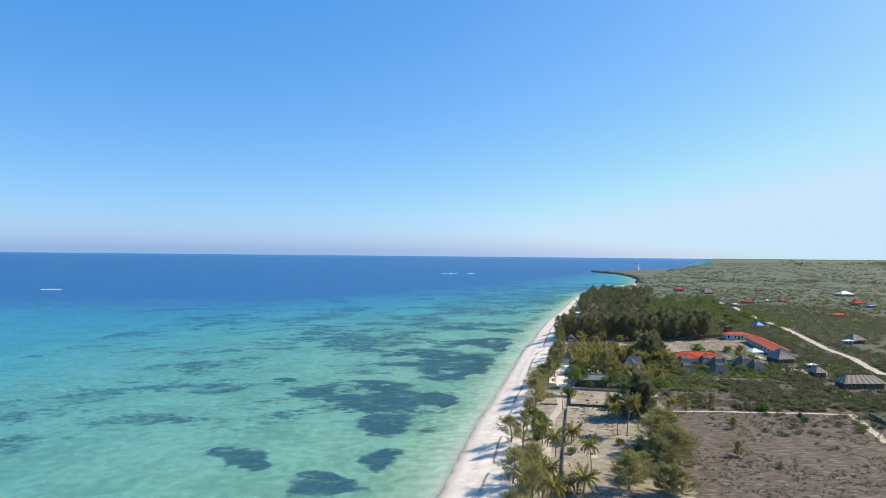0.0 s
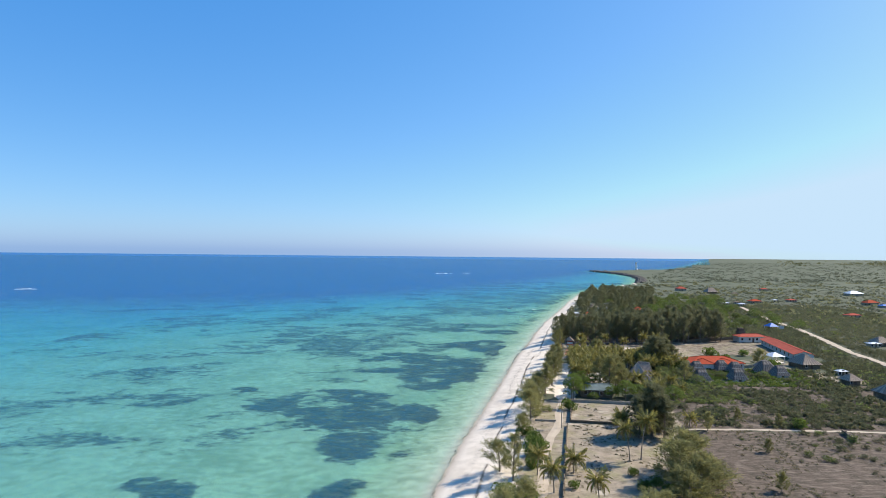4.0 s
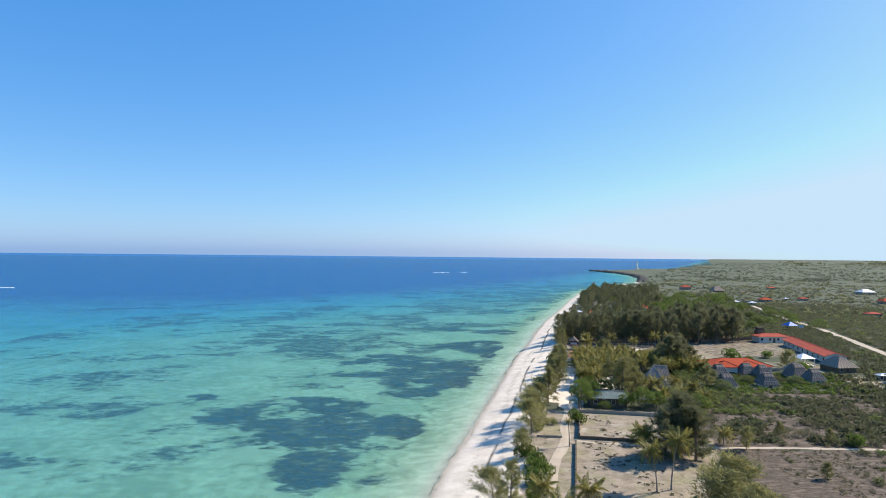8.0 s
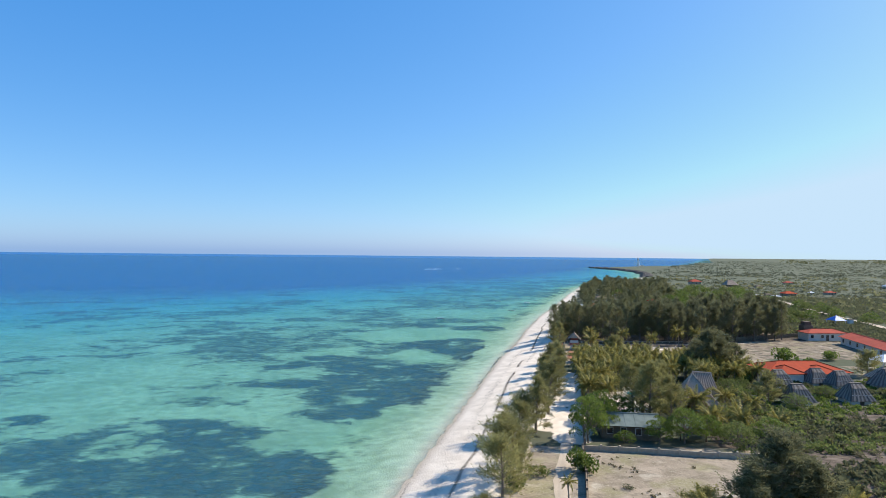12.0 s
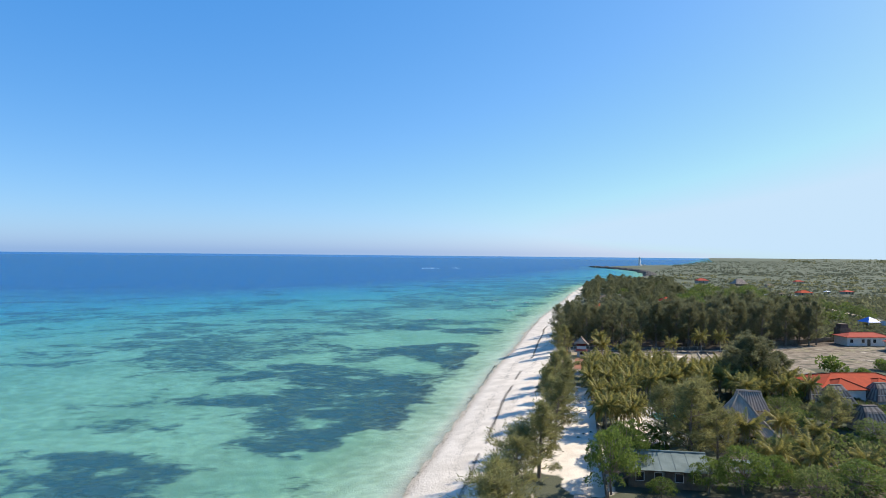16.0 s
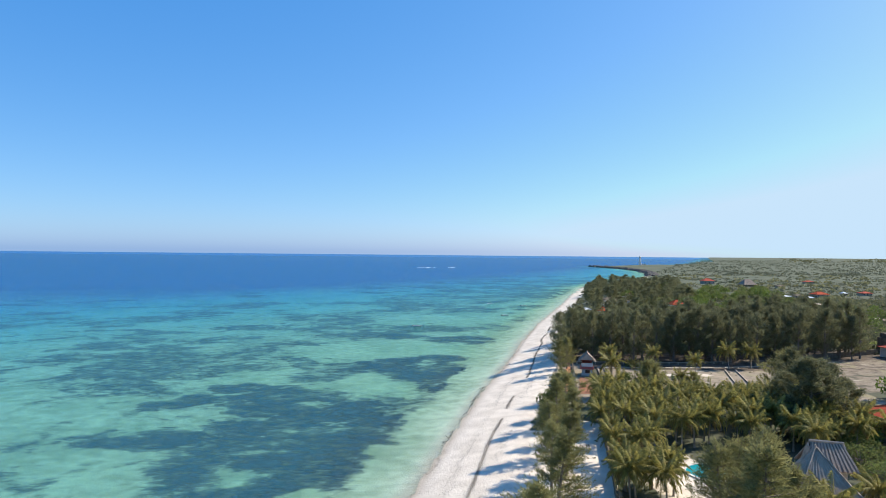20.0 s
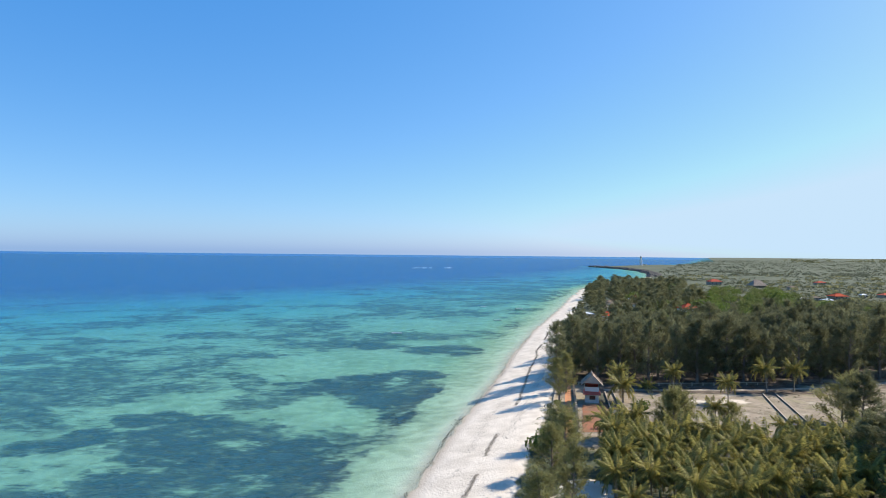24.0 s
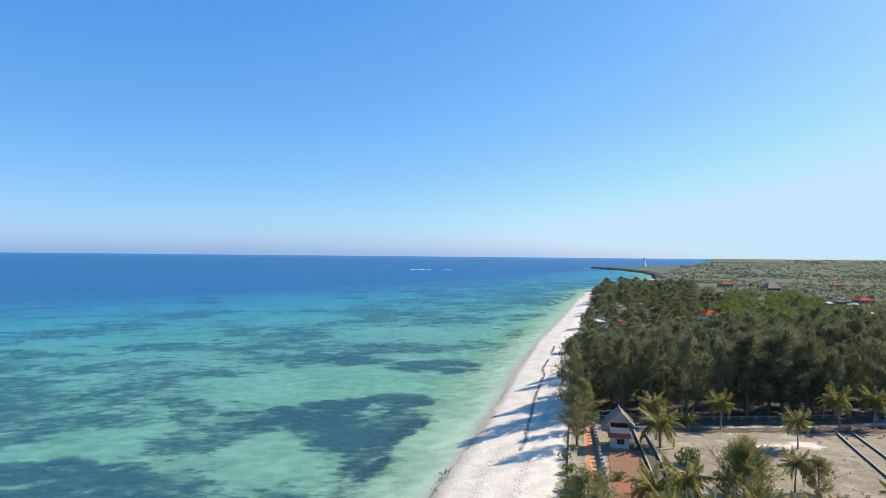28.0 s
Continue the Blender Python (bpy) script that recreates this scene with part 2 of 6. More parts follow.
def seagrass_material():
    """Blades too fine to tell apart: how thick they stand is kept on the sheet, and frays out in streaks to bare sand."""
    m, n, l, s = material("seagrass", 0.9, 0.0, 0.1)
    nt = (n, l)
    at = n.new("ShaderNodeAttribute")
    at.attribute_name = "thickness"
    big, mid, fine = noise_node(nt, 0.12, 4, stretch=(0.9, 1.1, 1.0)), noise_node(nt, 0.45, 6, stretch=(0.8, 1.2, 1.0)), noise_node(nt, 1.8, 5, stretch=(0.5, 1.4, 1.0))
    total = math_node(nt, "ADD", math_node(nt, "SUBTRACT", at.outputs["Fac"], 2.0), math_node(nt, "MULTIPLY", math_node(nt, "SUBTRACT", big, 0.5), 0.9))
    total = math_node(nt, "ADD", total, math_node(nt, "MULTIPLY", math_node(nt, "SUBTRACT", mid, 0.5), 1.5))
    total = math_node(nt, "ADD", total, math_node(nt, "MULTIPLY", math_node(nt, "SUBTRACT", fine, 0.5), 0.9))
    thick = math_node(nt, "ADD", range_node(nt, total, -0.25, 0.12, 0.0, 0.42), range_node(nt, total, 0.0, 0.6, 0.0, 0.5))
    col = mix_node(nt, range_node(nt, mid, 0.35, 0.65), (0.014, 0.034, 0.095), (0.032, 0.066, 0.13))
    l.new(mix_node(nt, range_node(nt, fine, 0.5, 0.75, 0.0, 0.5), col, (0.055, 0.10, 0.14)), s.inputs["Base Color"])
    tr = n.new("ShaderNodeBsdfTransparent")
    mx = n.new("ShaderNodeMixShader")
    l.new(thick, mx.inputs[0])
    l.new(tr.outputs[0], mx.inputs[1]), l.new(s.outputs[0], mx.inputs[2])
    l.new(mx.outputs[0], n["Material Output"].inputs["Surface"])
    return m


GROUND, WATER = ground_material(), water_material()
SEAGRASS = seagrass_material()
NEEDLES = foliage("casuarina_needles", (0.14, 0.145, 0.06), (0.42, 0.385, 0.155), dry_part=0.1)
# blue raised in this green to put distance haze into the wood's colour
NEEDLES_DARK = foliage("forest_needles", (0.08, 0.086, 0.045), (0.30, 0.295, 0.155), dry_part=0.06)
PALM_LEAF = foliage("palm_leaflets", (0.11, 0.12, 0.04), (0.52, 0.45, 0.125), (0.45, 0.30, 0.09), 0.14, 0.2)
PALM_DRY = foliage("dry_palm_leaflets", (0.28, 0.20, 0.08), (0.42, 0.31, 0.12), dry_part=0.2)
BROAD_LEAF = foliage("broad_leaves", (0.05, 0.09, 0.02), (0.21, 0.27, 0.055), (0.22, 0.21, 0.05), 0.06, 0.2)
# blue raised in both scrub greens for the haze over distant scrub
BUSH_LEAF = foliage("scrub_leaves", (0.085, 0.096, 0.052), (0.205, 0.205, 0.115), dry_part=0.14)
BRIGHT_LEAF = foliage("bright_leaves", (0.105, 0.138, 0.045), (0.25, 0.285, 0.095), dry_part=0.1)
GREY_BUSH = foliage("grey_twigs", (0.13, 0.12, 0.08), (0.24, 0.22, 0.14), dry_part=0.3)
# far green made paler and bluer: distance haze put into the leaf colour
PLAIN_LEAF = foliage("hazed_scrub_leaves", (0.105, 0.12, 0.082), (0.16, 0.172, 0.122), dry_part=0.1)
BARK = plain("bark", (0.17, 0.13, 0.10), (0.24, 0.20, 0.16), 2.0, 0.9, 14, 0.03)
PALM_BARK = plain("palm_trunk", (0.26, 0.22, 0.17), (0.34, 0.30, 0.25), 2.0, 0.9, 10, 0.04, stretch=(1, 1, 6))
THATCH = plain("grey_thatch", (0.36, 0.275, 0.205), (0.46, 0.36, 0.275), 1.6, 0.95, 7, 0.12)
THATCH_DARK = plain("dark_thatch", (0.20, 0.155, 0.12), (0.28, 0.22, 0.175), 1.2, 0.95, 9, 0.05)
THATCH_PALE = plain("pale_thatch", (0.38, 0.30, 0.23), (0.50, 0.40, 0.31), 1.2, 0.95, 9, 0.05)
RED_TILE = plain("red_roof_tiles", (0.46, 0.08, 0.036), (0.36, 0.07, 0.034), 0.9, 0.9, 7, 0.03, specular=0.08)
RED_FADED = plain("faded_red_roof", (0.46, 0.10, 0.065), (0.37, 0.085, 0.056), 0.5, 0.9, 7, 0.03, specular=0.08)
WHITE_WALL = plain("whitewash", (0.70, 0.66, 0.60), (0.60, 0.57, 0.53), 1.0, 0.85, 9, 0.01)
GREY_WALL = plain("weathered_coral_block", (0.21, 0.165, 0.115), (0.12, 0.095, 0.066), 1.2, 0.95, 7, 0.04)
CAP_STONE = plain("wall_cap", (0.44, 0.37, 0.28), (0.34, 0.29, 0.22), 1.2, 0.95, 8, 0.02)
DARK_GLASS = plain("dark_window", (0.02, 0.022, 0.025), (0.03, 0.032, 0.035), 1.0, 0.2, 3, 0.0, specular=0.5)
DARK_WOOD = plain("dark_wood", (0.10, 0.075, 0.055), (0.15, 0.11, 0.08), 2.0, 0.8, 12, 0.01)
GREEN_TIN = plain("pale_green_tin", (0.22, 0.255, 0.215), (0.15, 0.18, 0.15), 0.8, 0.45, 6, 0.01, metallic=0.2, specular=0.5)
WHITE_TIN = plain("white_tin", (0.72, 0.73, 0.74), (0.62, 0.63, 0.65), 0.8, 0.45, 6, 0.01, specular=0.5)
BLUE_TARP = plain("blue_roof", (0.02, 0.16, 0.55), (0.015, 0.12, 0.45), 1.0, 0.5, 6, 0.01)
RED_SOIL = plain("red_soil", (0.31, 0.125, 0.065), (0.21, 0.13, 0.075), 0.35, 0.95, 4, 0.06, coords="Position")
TRACK = plain("sand_track", (0.50, 0.41, 0.31), (0.41, 0.335, 0.25), 0.3, 0.95, 5, 0.05, coords="Position")
BRICK_PATH = plain("orange_paving", (0.62, 0.27, 0.12), (0.55, 0.25, 0.12), 1.0, 0.9, 6, 0.02)
DECK = plain("pale_terrace", (0.70, 0.64, 0.56), (0.62, 0.56, 0.48), 0.6, 0.85, 6, 0.01)
WRACK = plain("dry_seaweed", (0.12, 0.095, 0.07), (0.17, 0.14, 0.105), 2.0, 0.95, 8, 0.04)
FOAM = plain("sea_foam", (0.85, 0.88, 0.88), (0.75, 0.8, 0.8), 1.0, 0.9, 3, 0.05)
PINK_PAINT = plain("faded_red_paint", (0.55, 0.12, 0.08), (0.45, 0.11, 0.08), 1.5, 0.7, 8, 0.01)


# ---- shore, ground, sea ----
SEA = -2.0
SHORE_Y = [0, 60, 124, 139, 155, 180, 208, 230, 260, 303, 330, 352, 380, 404, 438, 480, 541, 576, 606, 640, 704, 774, 884, 985, 1066, 1121, 1226, 1364, 1475, 1536, 1560, 1700, 2500, 5200]
SHORE_X = [-70, -53, -38, -35.3, -32.4, -27.4, -20.9, -16, -9.4, 0, 7, 12.6, 18.6, 25.2, 34, 47, 65, 75, 83, 95, 113, 146, 212, 268, 292, 308, 330, 339, 325, 322, 420, 560, 950, 2150]
EDGE_Y = [0, 60, 121, 139, 156, 195, 222, 244, 277, 297, 316, 340, 366, 392, 430, 480, 541, 606, 704, 5200]
EDGE_X = [-52, -38, -24.5, -21, -17.8, -11.2, -5.3, -1.4, 6.0, 11.5, 16.5, 22.5, 28, 33, 42.6, 56, 73, 90, 120, 2170]


def shore_x(y):
    return np.interp(y, SHORE_Y, SHORE_X)


def edge_x(y):
    return np.maximum(np.interp(y, EDGE_Y, EDGE_X), shore_x(y) + 4)


def reef(x, y):
    """Metres beyond the outer reef (negative inside the lagoon)."""
    return (y - 690 - 0.62 * (x + 400) - np.maximum(x + 150, 0) * 0.6) * 0.75


def land_z(x, y):
    """The height of the ground and the sea bed."""
    s, w = x - shore_x(y), np.maximum(edge_x(y) - shore_x(y), 3)
    beach = SEA + (0 - SEA) * np.clip(s / w, 0, 1) ** 0.8
    bed = SEA - 0.12 + np.maximum(s, -14) * 0.075
    bed = bed - 16 * np.clip(reef(x, y) / 200, 0, 1)
    rise = np.clip((np.hypot(x - 470, (y - 1540) * 0.5) * -1 + 160) / 160, 0, 1) * 4
    rolling = (fbm(x, y, 60, 3, 4) * 0.25 + np.clip((y - 900) / 2500, 0, 1) * np.clip(s / 300, 0, 1) * 1.0) * np.clip((s - w) / 30, 0, 1)
    return np.where(s > 0, beach + rolling + rise, np.minimum(bed, SEA - 0.05))


def steps(a, b, fine0, fine1, step, growth=1.09):
    """Positions from a to b: even between fine0 and fine1, then wider and wider."""
    mid = list(np.arange(fine0, fine1 + step, step))
    d, up = step, [mid[-1]]
    while up[-1] < b:
        d *= growth
        up.append(min(up[-1] + d, b))
    d, down = step, [mid[0]]
    while down[-1] > a:
        d *= growth
        down.append(max(down[-1] - d, a))
    return np.array(down[:0:-1] + mid + up[1:])


def sheet(name, xs, ys, height, mat, keep=None, smooth=True):
    X, Y = np.meshgrid(xs, ys)
    Z = height(X, Y)
    v = np.stack([X.ravel(), Y.ravel(), Z.ravel()], 1)
    nx, ny = len(xs), len(ys)
    i = (np.arange(ny - 1)[:, None] * nx + np.arange(nx - 1)[None]).ravel()
    f = np.stack([i, i + 1, i + nx + 1, i + nx], 1)
    if keep is not None:
        f = f[keep(X, Y)[:-1, :-1].ravel()]
    ob = mesh_thing(name, v, f, mat, smooth)
    return ob, X.ravel(), Y.ravel()


def inside(x, y, x0, x1, y0, y1, soft=3.0, lean=0.0):
    """1 inside a plot that leans with the shore, fading over soft metres."""
    xx = x - lean * (y - y0)
    d = np.minimum(np.minimum(xx - x0, x1 - xx), np.minimum(y - y0, y1 - y))
    return np.clip(d / soft + 0.5, 0, 1)


def near_line(x, y, pts, half, soft=2.0):
    d = np.full(np.shape(x), 1e9)
    for (ax, ay), (bx, by) in zip(pts, pts[1:]):
        t = np.clip(((x - ax) * (bx - ax) + (y - ay) * (by - ay)) / ((bx - ax) ** 2 + (by - ay) ** 2), 0, 1)
        d = np.minimum(d, np.hypot(x - ax - t * (bx - ax), y - ay - t * (by - ay)))
    return np.clip((half - d) / soft + 0.5, 0, 1)


LANE = [(-1.3, 190.8), (0.2, 198), (2.6, 208), (4.6, 218), (8.4, 238), (12.0, 259), (14.5, 272)]
ground, gx, gy = sheet("ground", steps(-6000, 6000, -60, 130, 1.6), steps(-400, 5230, 95, 350, 1.6), land_z, GROUND)
cover = np.zeros((len(gx), 4))
cover[:, 3] = 1
e = edge_x(gy)
cover[:, 0] = np.clip((e + 1.5 - gx) / 4 + 0.5, 0, 1)
cover[:, 0] = np.maximum(cover[:, 0], near_line(gx, gy, LANE[3:], 3.2))
cover[:, 0] = np.maximum(cover[:, 0], inside(gx, gy, 17, 26, 236, 258, 3))
cover[:, 0] = np.maximum(cover[:, 0], inside(gx, gy, -30, 2, 222, 270, 3, 0.2) * 0.7)
cover[:, 0] = np.maximum(cover[:, 0], inside(gx, gy, 42, 56, 312, 318, 4) * 0.55)
cover[:, 0] = np.where(gx < e + 1, np.maximum(cover[:, 0], 0.8), cover[:, 0])
cover[:, 0] *= np.where(gx < shore_x(gy) + 1, 1, np.clip((700 - gy) / 60, 0, 1))
cover[:, 1] = np.maximum.reduce([
    inside(gx, gy, -200, -42.6, -100, 186, 4, 0.245), inside(gx, gy, -17, 28, 184, 214, 3, 0.2), inside(gx, gy, 66, 122, 297, 338, 4, 0.1) * 0.52,
    inside(gx, gy, 29, 78, 288, 321, 3, 0.0) * 0.9, inside(gx, gy, 6, 34, 277, 294, 3) * 0.3, inside(gx, gy, 98, 120, 240, 262, 5) * 0.7, inside(gx, gy, 9, 20.5, 286, 328, 3, 0.22) * 0.8, inside(gx, gy, 84, 112, 262, 290, 5) * 0.5])
# brown also darkens the strip before and under the wood, from y 321
cover[:, 2] = np.maximum.reduce([inside(gx, gy, -42.6, 200, -100, 184, 5, 0.245) * (gx < 82), inside(gx, gy, 26, 112, 184, 240, 8) * 0.8,
                                 inside(gx, gy, 24, 112, 321, 420, 3, 0.1) * 0.95, inside(gx, gy, 66, 122, 297, 338, 4, 0.1) * 0.6])
attr = ground.data.color_attributes.new("cover", "FLOAT_COLOR", "POINT")
attr.data.foreach_set("color", cover.ravel())
tagged(ground, "white beach sand rising to dry scrubby coastal soil", "ground", kind="structure")


def depth_of(x, y):
    s, r = shore_x(y) - x, reef(x, y)
    shallow = np.clip(s / 3.5, 0, 1) * 0.07 + np.clip((s - 3.5) / 16, 0, 1) * 0.18
    lagoon = np.clip((s - 30) / 240, 0, 1) * 0.34 + np.clip((y - 340) / 380, 0, 1) * np.clip((s - 5) / 30, 0, 1) * 0.30
    rim = np.clip((r + 200) / 200, 0, 1) * 0.08
    return np.clip(shallow + lagoon + rim + np.clip((r + 50) / 190, 0, 1) * 0.2 + np.clip((r - 60) / 900, 0, 1) * 0.32, 0, 1)


sea, wx, wy = sheet("sea", steps(-6000, 2600, -160, 30, 3.0), steps(-400, 5230, 100, 420, 3.0), lambda x, y: x * 0 + SEA, WATER,
                    keep=lambda x, y: x < shore_x(y) + np.maximum(12, (y - 400) * 0.2))
attr = sea.data.attributes.new("depth", "FLOAT", "POINT")
attr.data.foreach_set("value", depth_of(wx, wy))
tagged(sea, "clear turquoise lagoon water turning deep blue offshore", "sea", kind="structure")


# ---- seagrass beds on the sea floor ----
def ellipses(x, y, rows, seed):
    """Above 0 inside a bed made of overlapping ovals (x, y, half width, half length), with a ragged, fingered rim."""
    x, y = x + fbm(x, y, 9.0, 3, seed + 3) * 2.6, y + fbm(x, y, 9.0, 3, seed + 4) * 3.4
    f = np.full(np.shape(x), -9.0)
    for a, b, p, q in rows:
        f = np.maximum(f, 1.0 - np.hypot((x - a) / p, (y - b) / q))
    rim = fbm(x, y, 7.0, 4, seed) * 0.28 + fbm(x, y, 2.4, 2, seed + 9) * 0.12
    return np.clip(f * 1.9 + rim, -2, 0.42) - np.clip(fbm(x, y * 1.3, 8.0, 4, seed + 20) * 1.3 - 0.3, 0, 0.65)


def grass_sheet(name, xs, ys, field, lift, label):
    """The part of a sheet over the sea floor where field is above -0.9, with the field, plus 2, kept on it as thickness."""
    X, Y = np.meshgrid(xs, ys)
    F = field(X, Y) - np.clip((122 - Y) / 12, 0, 2) - np.clip((11 - (shore_x(Y) - X)) / 7, 0, 2)
    Z = land_z(X, Y) + lift
    nx, ny = len(xs), len(ys)
    i = (np.arange(ny - 1)[:, None] * nx + np.arange(nx - 1)[None]).ravel()
    quads = np.stack([i, i + 1, i + nx + 1, i + nx], 1)
    quads = quads[(F.ravel()[quads] > -0.9).any(1)]
    used, back = np.unique(quads, return_inverse=True)
    P = np.stack([X.ravel(), Y.ravel(), Z.ravel()], 1)[used]
    ob = mesh_thing(name, P, back.reshape(-1, 4), SEAGRASS)
    ob.data.attributes.new("thickness", "FLOAT", "POINT").data.foreach_set("value", np.maximum(F.ravel()[used] + 2.0, 0.0))
    return tagged(ob, label, "seagrass", kind="stuff")


BEDS = [
    [(-70, 219, 17, 15), (-58, 203, 14, 19), (-53.5, 183, 7, 15), (-85, 217, 9, 8), (-41, 209, 6.5, 10), (-66, 230, 16, 8), (-98, 236, 6, 3)],
    [(-53, 149, 5, 9), (-62.3, 131.8, 7, 4.5), (-66, 136.4, 4, 3.5)],
    [(-90, 152.5, 5, 4.5), (-84.5, 148, 5.5, 5), (-79.5, 143.5, 4, 4)],
    [(-33, 270, 17, 24), (-42, 299, 12, 14), (-38, 247, 9, 12), (-57, 273, 10, 5), (-26, 289, 10, 12), (-53, 312, 10, 6), (-61, 298, 8, 5)],
    [(-13, 335, 9, 16), (-10, 318, 5, 10), (-24, 336, 11, 7), (-9, 352, 8, 8), (-32, 341, 7, 3.5), (-20, 346, 8, 6)],
    [(-1, 390.4, 13, 13), (-21.2, 398.2, 9, 7)],
]
for rows in BEDS:
    cx = [r[0] - r[2] * 1.7 for r in rows] + [r[0] + r[2] * 1.7 for r in rows]
    cy = [r[1] - r[3] * 1.7 for r in rows] + [r[1] + r[3] * 1.7 for r in rows]
    grass_sheet("seagrass_bed", np.arange(min(cx), max(cx), 1.0), np.arange(min(cy), max(cy), 1.4),
                lambda x, y, rows=rows: ellipses(x, y, rows, 2), 0.08, "dark ragged seagrass bed on the pale lagoon floor")


def loose_grass(x, y):
    """Streaks of seagrass: sparse along the first beach, thicker off its middle and farther up the lagoon."""
    s = shore_x(y) - x
    u, v = x * 0.9 + y * 0.3, y * 1.05 - x * 0.3
    u, v = u + fbm(x, y, 30, 3, 14) * 9, v + fbm(x, y, 30, 3, 15) * 9
    n = fbm(u * 0.8, v, 24, 4, 9) + fbm(u * 0.8, v * 1.2, 7, 4, 5) * 0.6
    far = np.clip((y - 235) / 150, 0, 1)
    off = np.clip((s - 62) / 45, 0, 1) * np.clip((185 - s) / 50, 0, 1)
    amount = -1.8 + far * 1.2 + off * (1 - far) * 0.85 - np.clip((reef(x, y) + 300) / 200, 0, 1) * 1.7 - np.clip((s - 140) / 120, 0, 1) * far * 0.8 + np.clip((y - 400) / 200, 0, 1) * np.clip((260 - s) / 120, 0, 1) * 1.1
    amount = amount + np.clip(1 - np.abs(y - 345) / 65, 0, 1) * np.clip(1.2 - np.abs(s - 90) / 75, 0, 1) * 0.8
    return np.minimum(0.3 * (n / 0.42 + amount) - 0.04, 0.16)


grass_sheet("seagrass_stand", np.arange(-230, 40, 1.6), np.arange(100, 470, 2.2), loose_grass, 0.04, "scattered seagrass streaks over pale lagoon sand")
grass_sheet("seagrass_stand", np.arange(-460, 300, 4.0), np.arange(470, 1000, 5.0), loose_grass, 0.04, "far seagrass streaks in the lagoon")


# ---- plants ----
RNG = np.random.default_rng(7)


def leaves(centres, ways, length, width, rng, spread=0.6, slim=False):
    """Kite-shaped leaves at centres, pointing along ways with some spread (slim: plain wedges): arrays of vertices and faces."""
    n = len(centres)
    d = ways + rng.normal(0, spread, (n, 3))
    d /= np.linalg.norm(d, axis=1)[:, None] + 1e-9
    u = np.cross(d, rng.normal(0, 1, (n, 3)))
    u /= np.linalg.norm(u, axis=1)[:, None] + 1e-9
    L = (length * rng.uniform(0.7, 1.3, n))[:, None]
    W = (width * rng.uniform(0.7, 1.3, n))[:, None]
    if slim:
        v = np.stack([centres + u * W * 0.5, centres + d * L, centres - u * W * 0.5], 1).reshape(-1, 3)
        return v, np.arange(3 * n).reshape(-1, 3)
    v = np.stack([centres, centres + d * L * 0.45 + u * W * 0.5, centres + d * L, centres + d * L * 0.45 - u * W * 0.5], 1).reshape(-1, 3)
    f = np.arange(4 * n).reshape(-1, 4)
    return v, f


def casuarina(h, r, seed, mat, count=1500, bare=0.16, leaf=0.62, wide=0.085):
    """Meshes of a feathery casuarina: trunk, limbs, crown of needle sprays."""
    rng = np.random.default_rng(seed)
    trunk, limbs = Geo(), Geo()
    bend = rng.normal(0, 0.04 * h, 2)
    axis = lambda t: np.array([bend[0] * t * t, bend[1] * t * t, h * t])
    trunk.tube([axis(t) for t in (0, 0.15, 0.35, 0.6, 0.85, 1.0)], [0.022 * h, 0.017 * h, 0.013 * h, 0.008 * h, 0.004 * h, 0.001 * h])
    cs, ws = [], []
    nb = 34
    for k in range(nb):
        t = bare + (0.98 - bare) * (k + rng.uniform(0, 1)) / nb
        a = k * 2.4 + rng.normal(0, 0.4)
        q = (t - bare) / (1 - bare)
        reach = r * (0.35 + 0.65 * math.sin(math.pi * min(1, q * 0.8 + 0.22))) * (1.0 - 0.55 * q ** 2) * rng.uniform(0.65, 1.25)
        rise = rng.uniform(0.25, 0.9)
        start = axis(t * 0.95)
        way = np.array([math.cos(a), math.sin(a), rise])
        end = start + way * reach
        limbs.tube([start, start + way * reach * 0.5 + (0, 0, 0.1), end], [0.006 * h, 0.004 * h, 0.001 * h], 4)
        m = max(3, int(count / nb / 16))
        for j in range(m):
            s = 0.34 + 0.74 * (j + rng.uniform(0, 1)) / m
            c = start + way * reach * s + rng.normal(0, 0.09 * r, 3)
            up = way * 0.7 + rng.normal(0, 0.3, 3) + (0, 0, 0.35)
            along = rng.uniform(-0.5, 0.9, (16, 1)) * rng.uniform(0.45, 0.85)
            cs.append(c + up * along + rng.normal(0, 0.075 + 0.035 * r, (16, 3)))
            ws.append(np.tile(up, (16, 1)) + (0, 0, -0.1))
    v, f = leaves(np.concatenate(cs), np.concatenate(ws), leaf, wide, rng, 0.5, True)
    trunk.add(limbs.v, limbs.f)
    return [("trunk", mesh_data("trunk", trunk.v, trunk.f, BARK)), ("crown", mesh_data("crown", v, f, mat))]


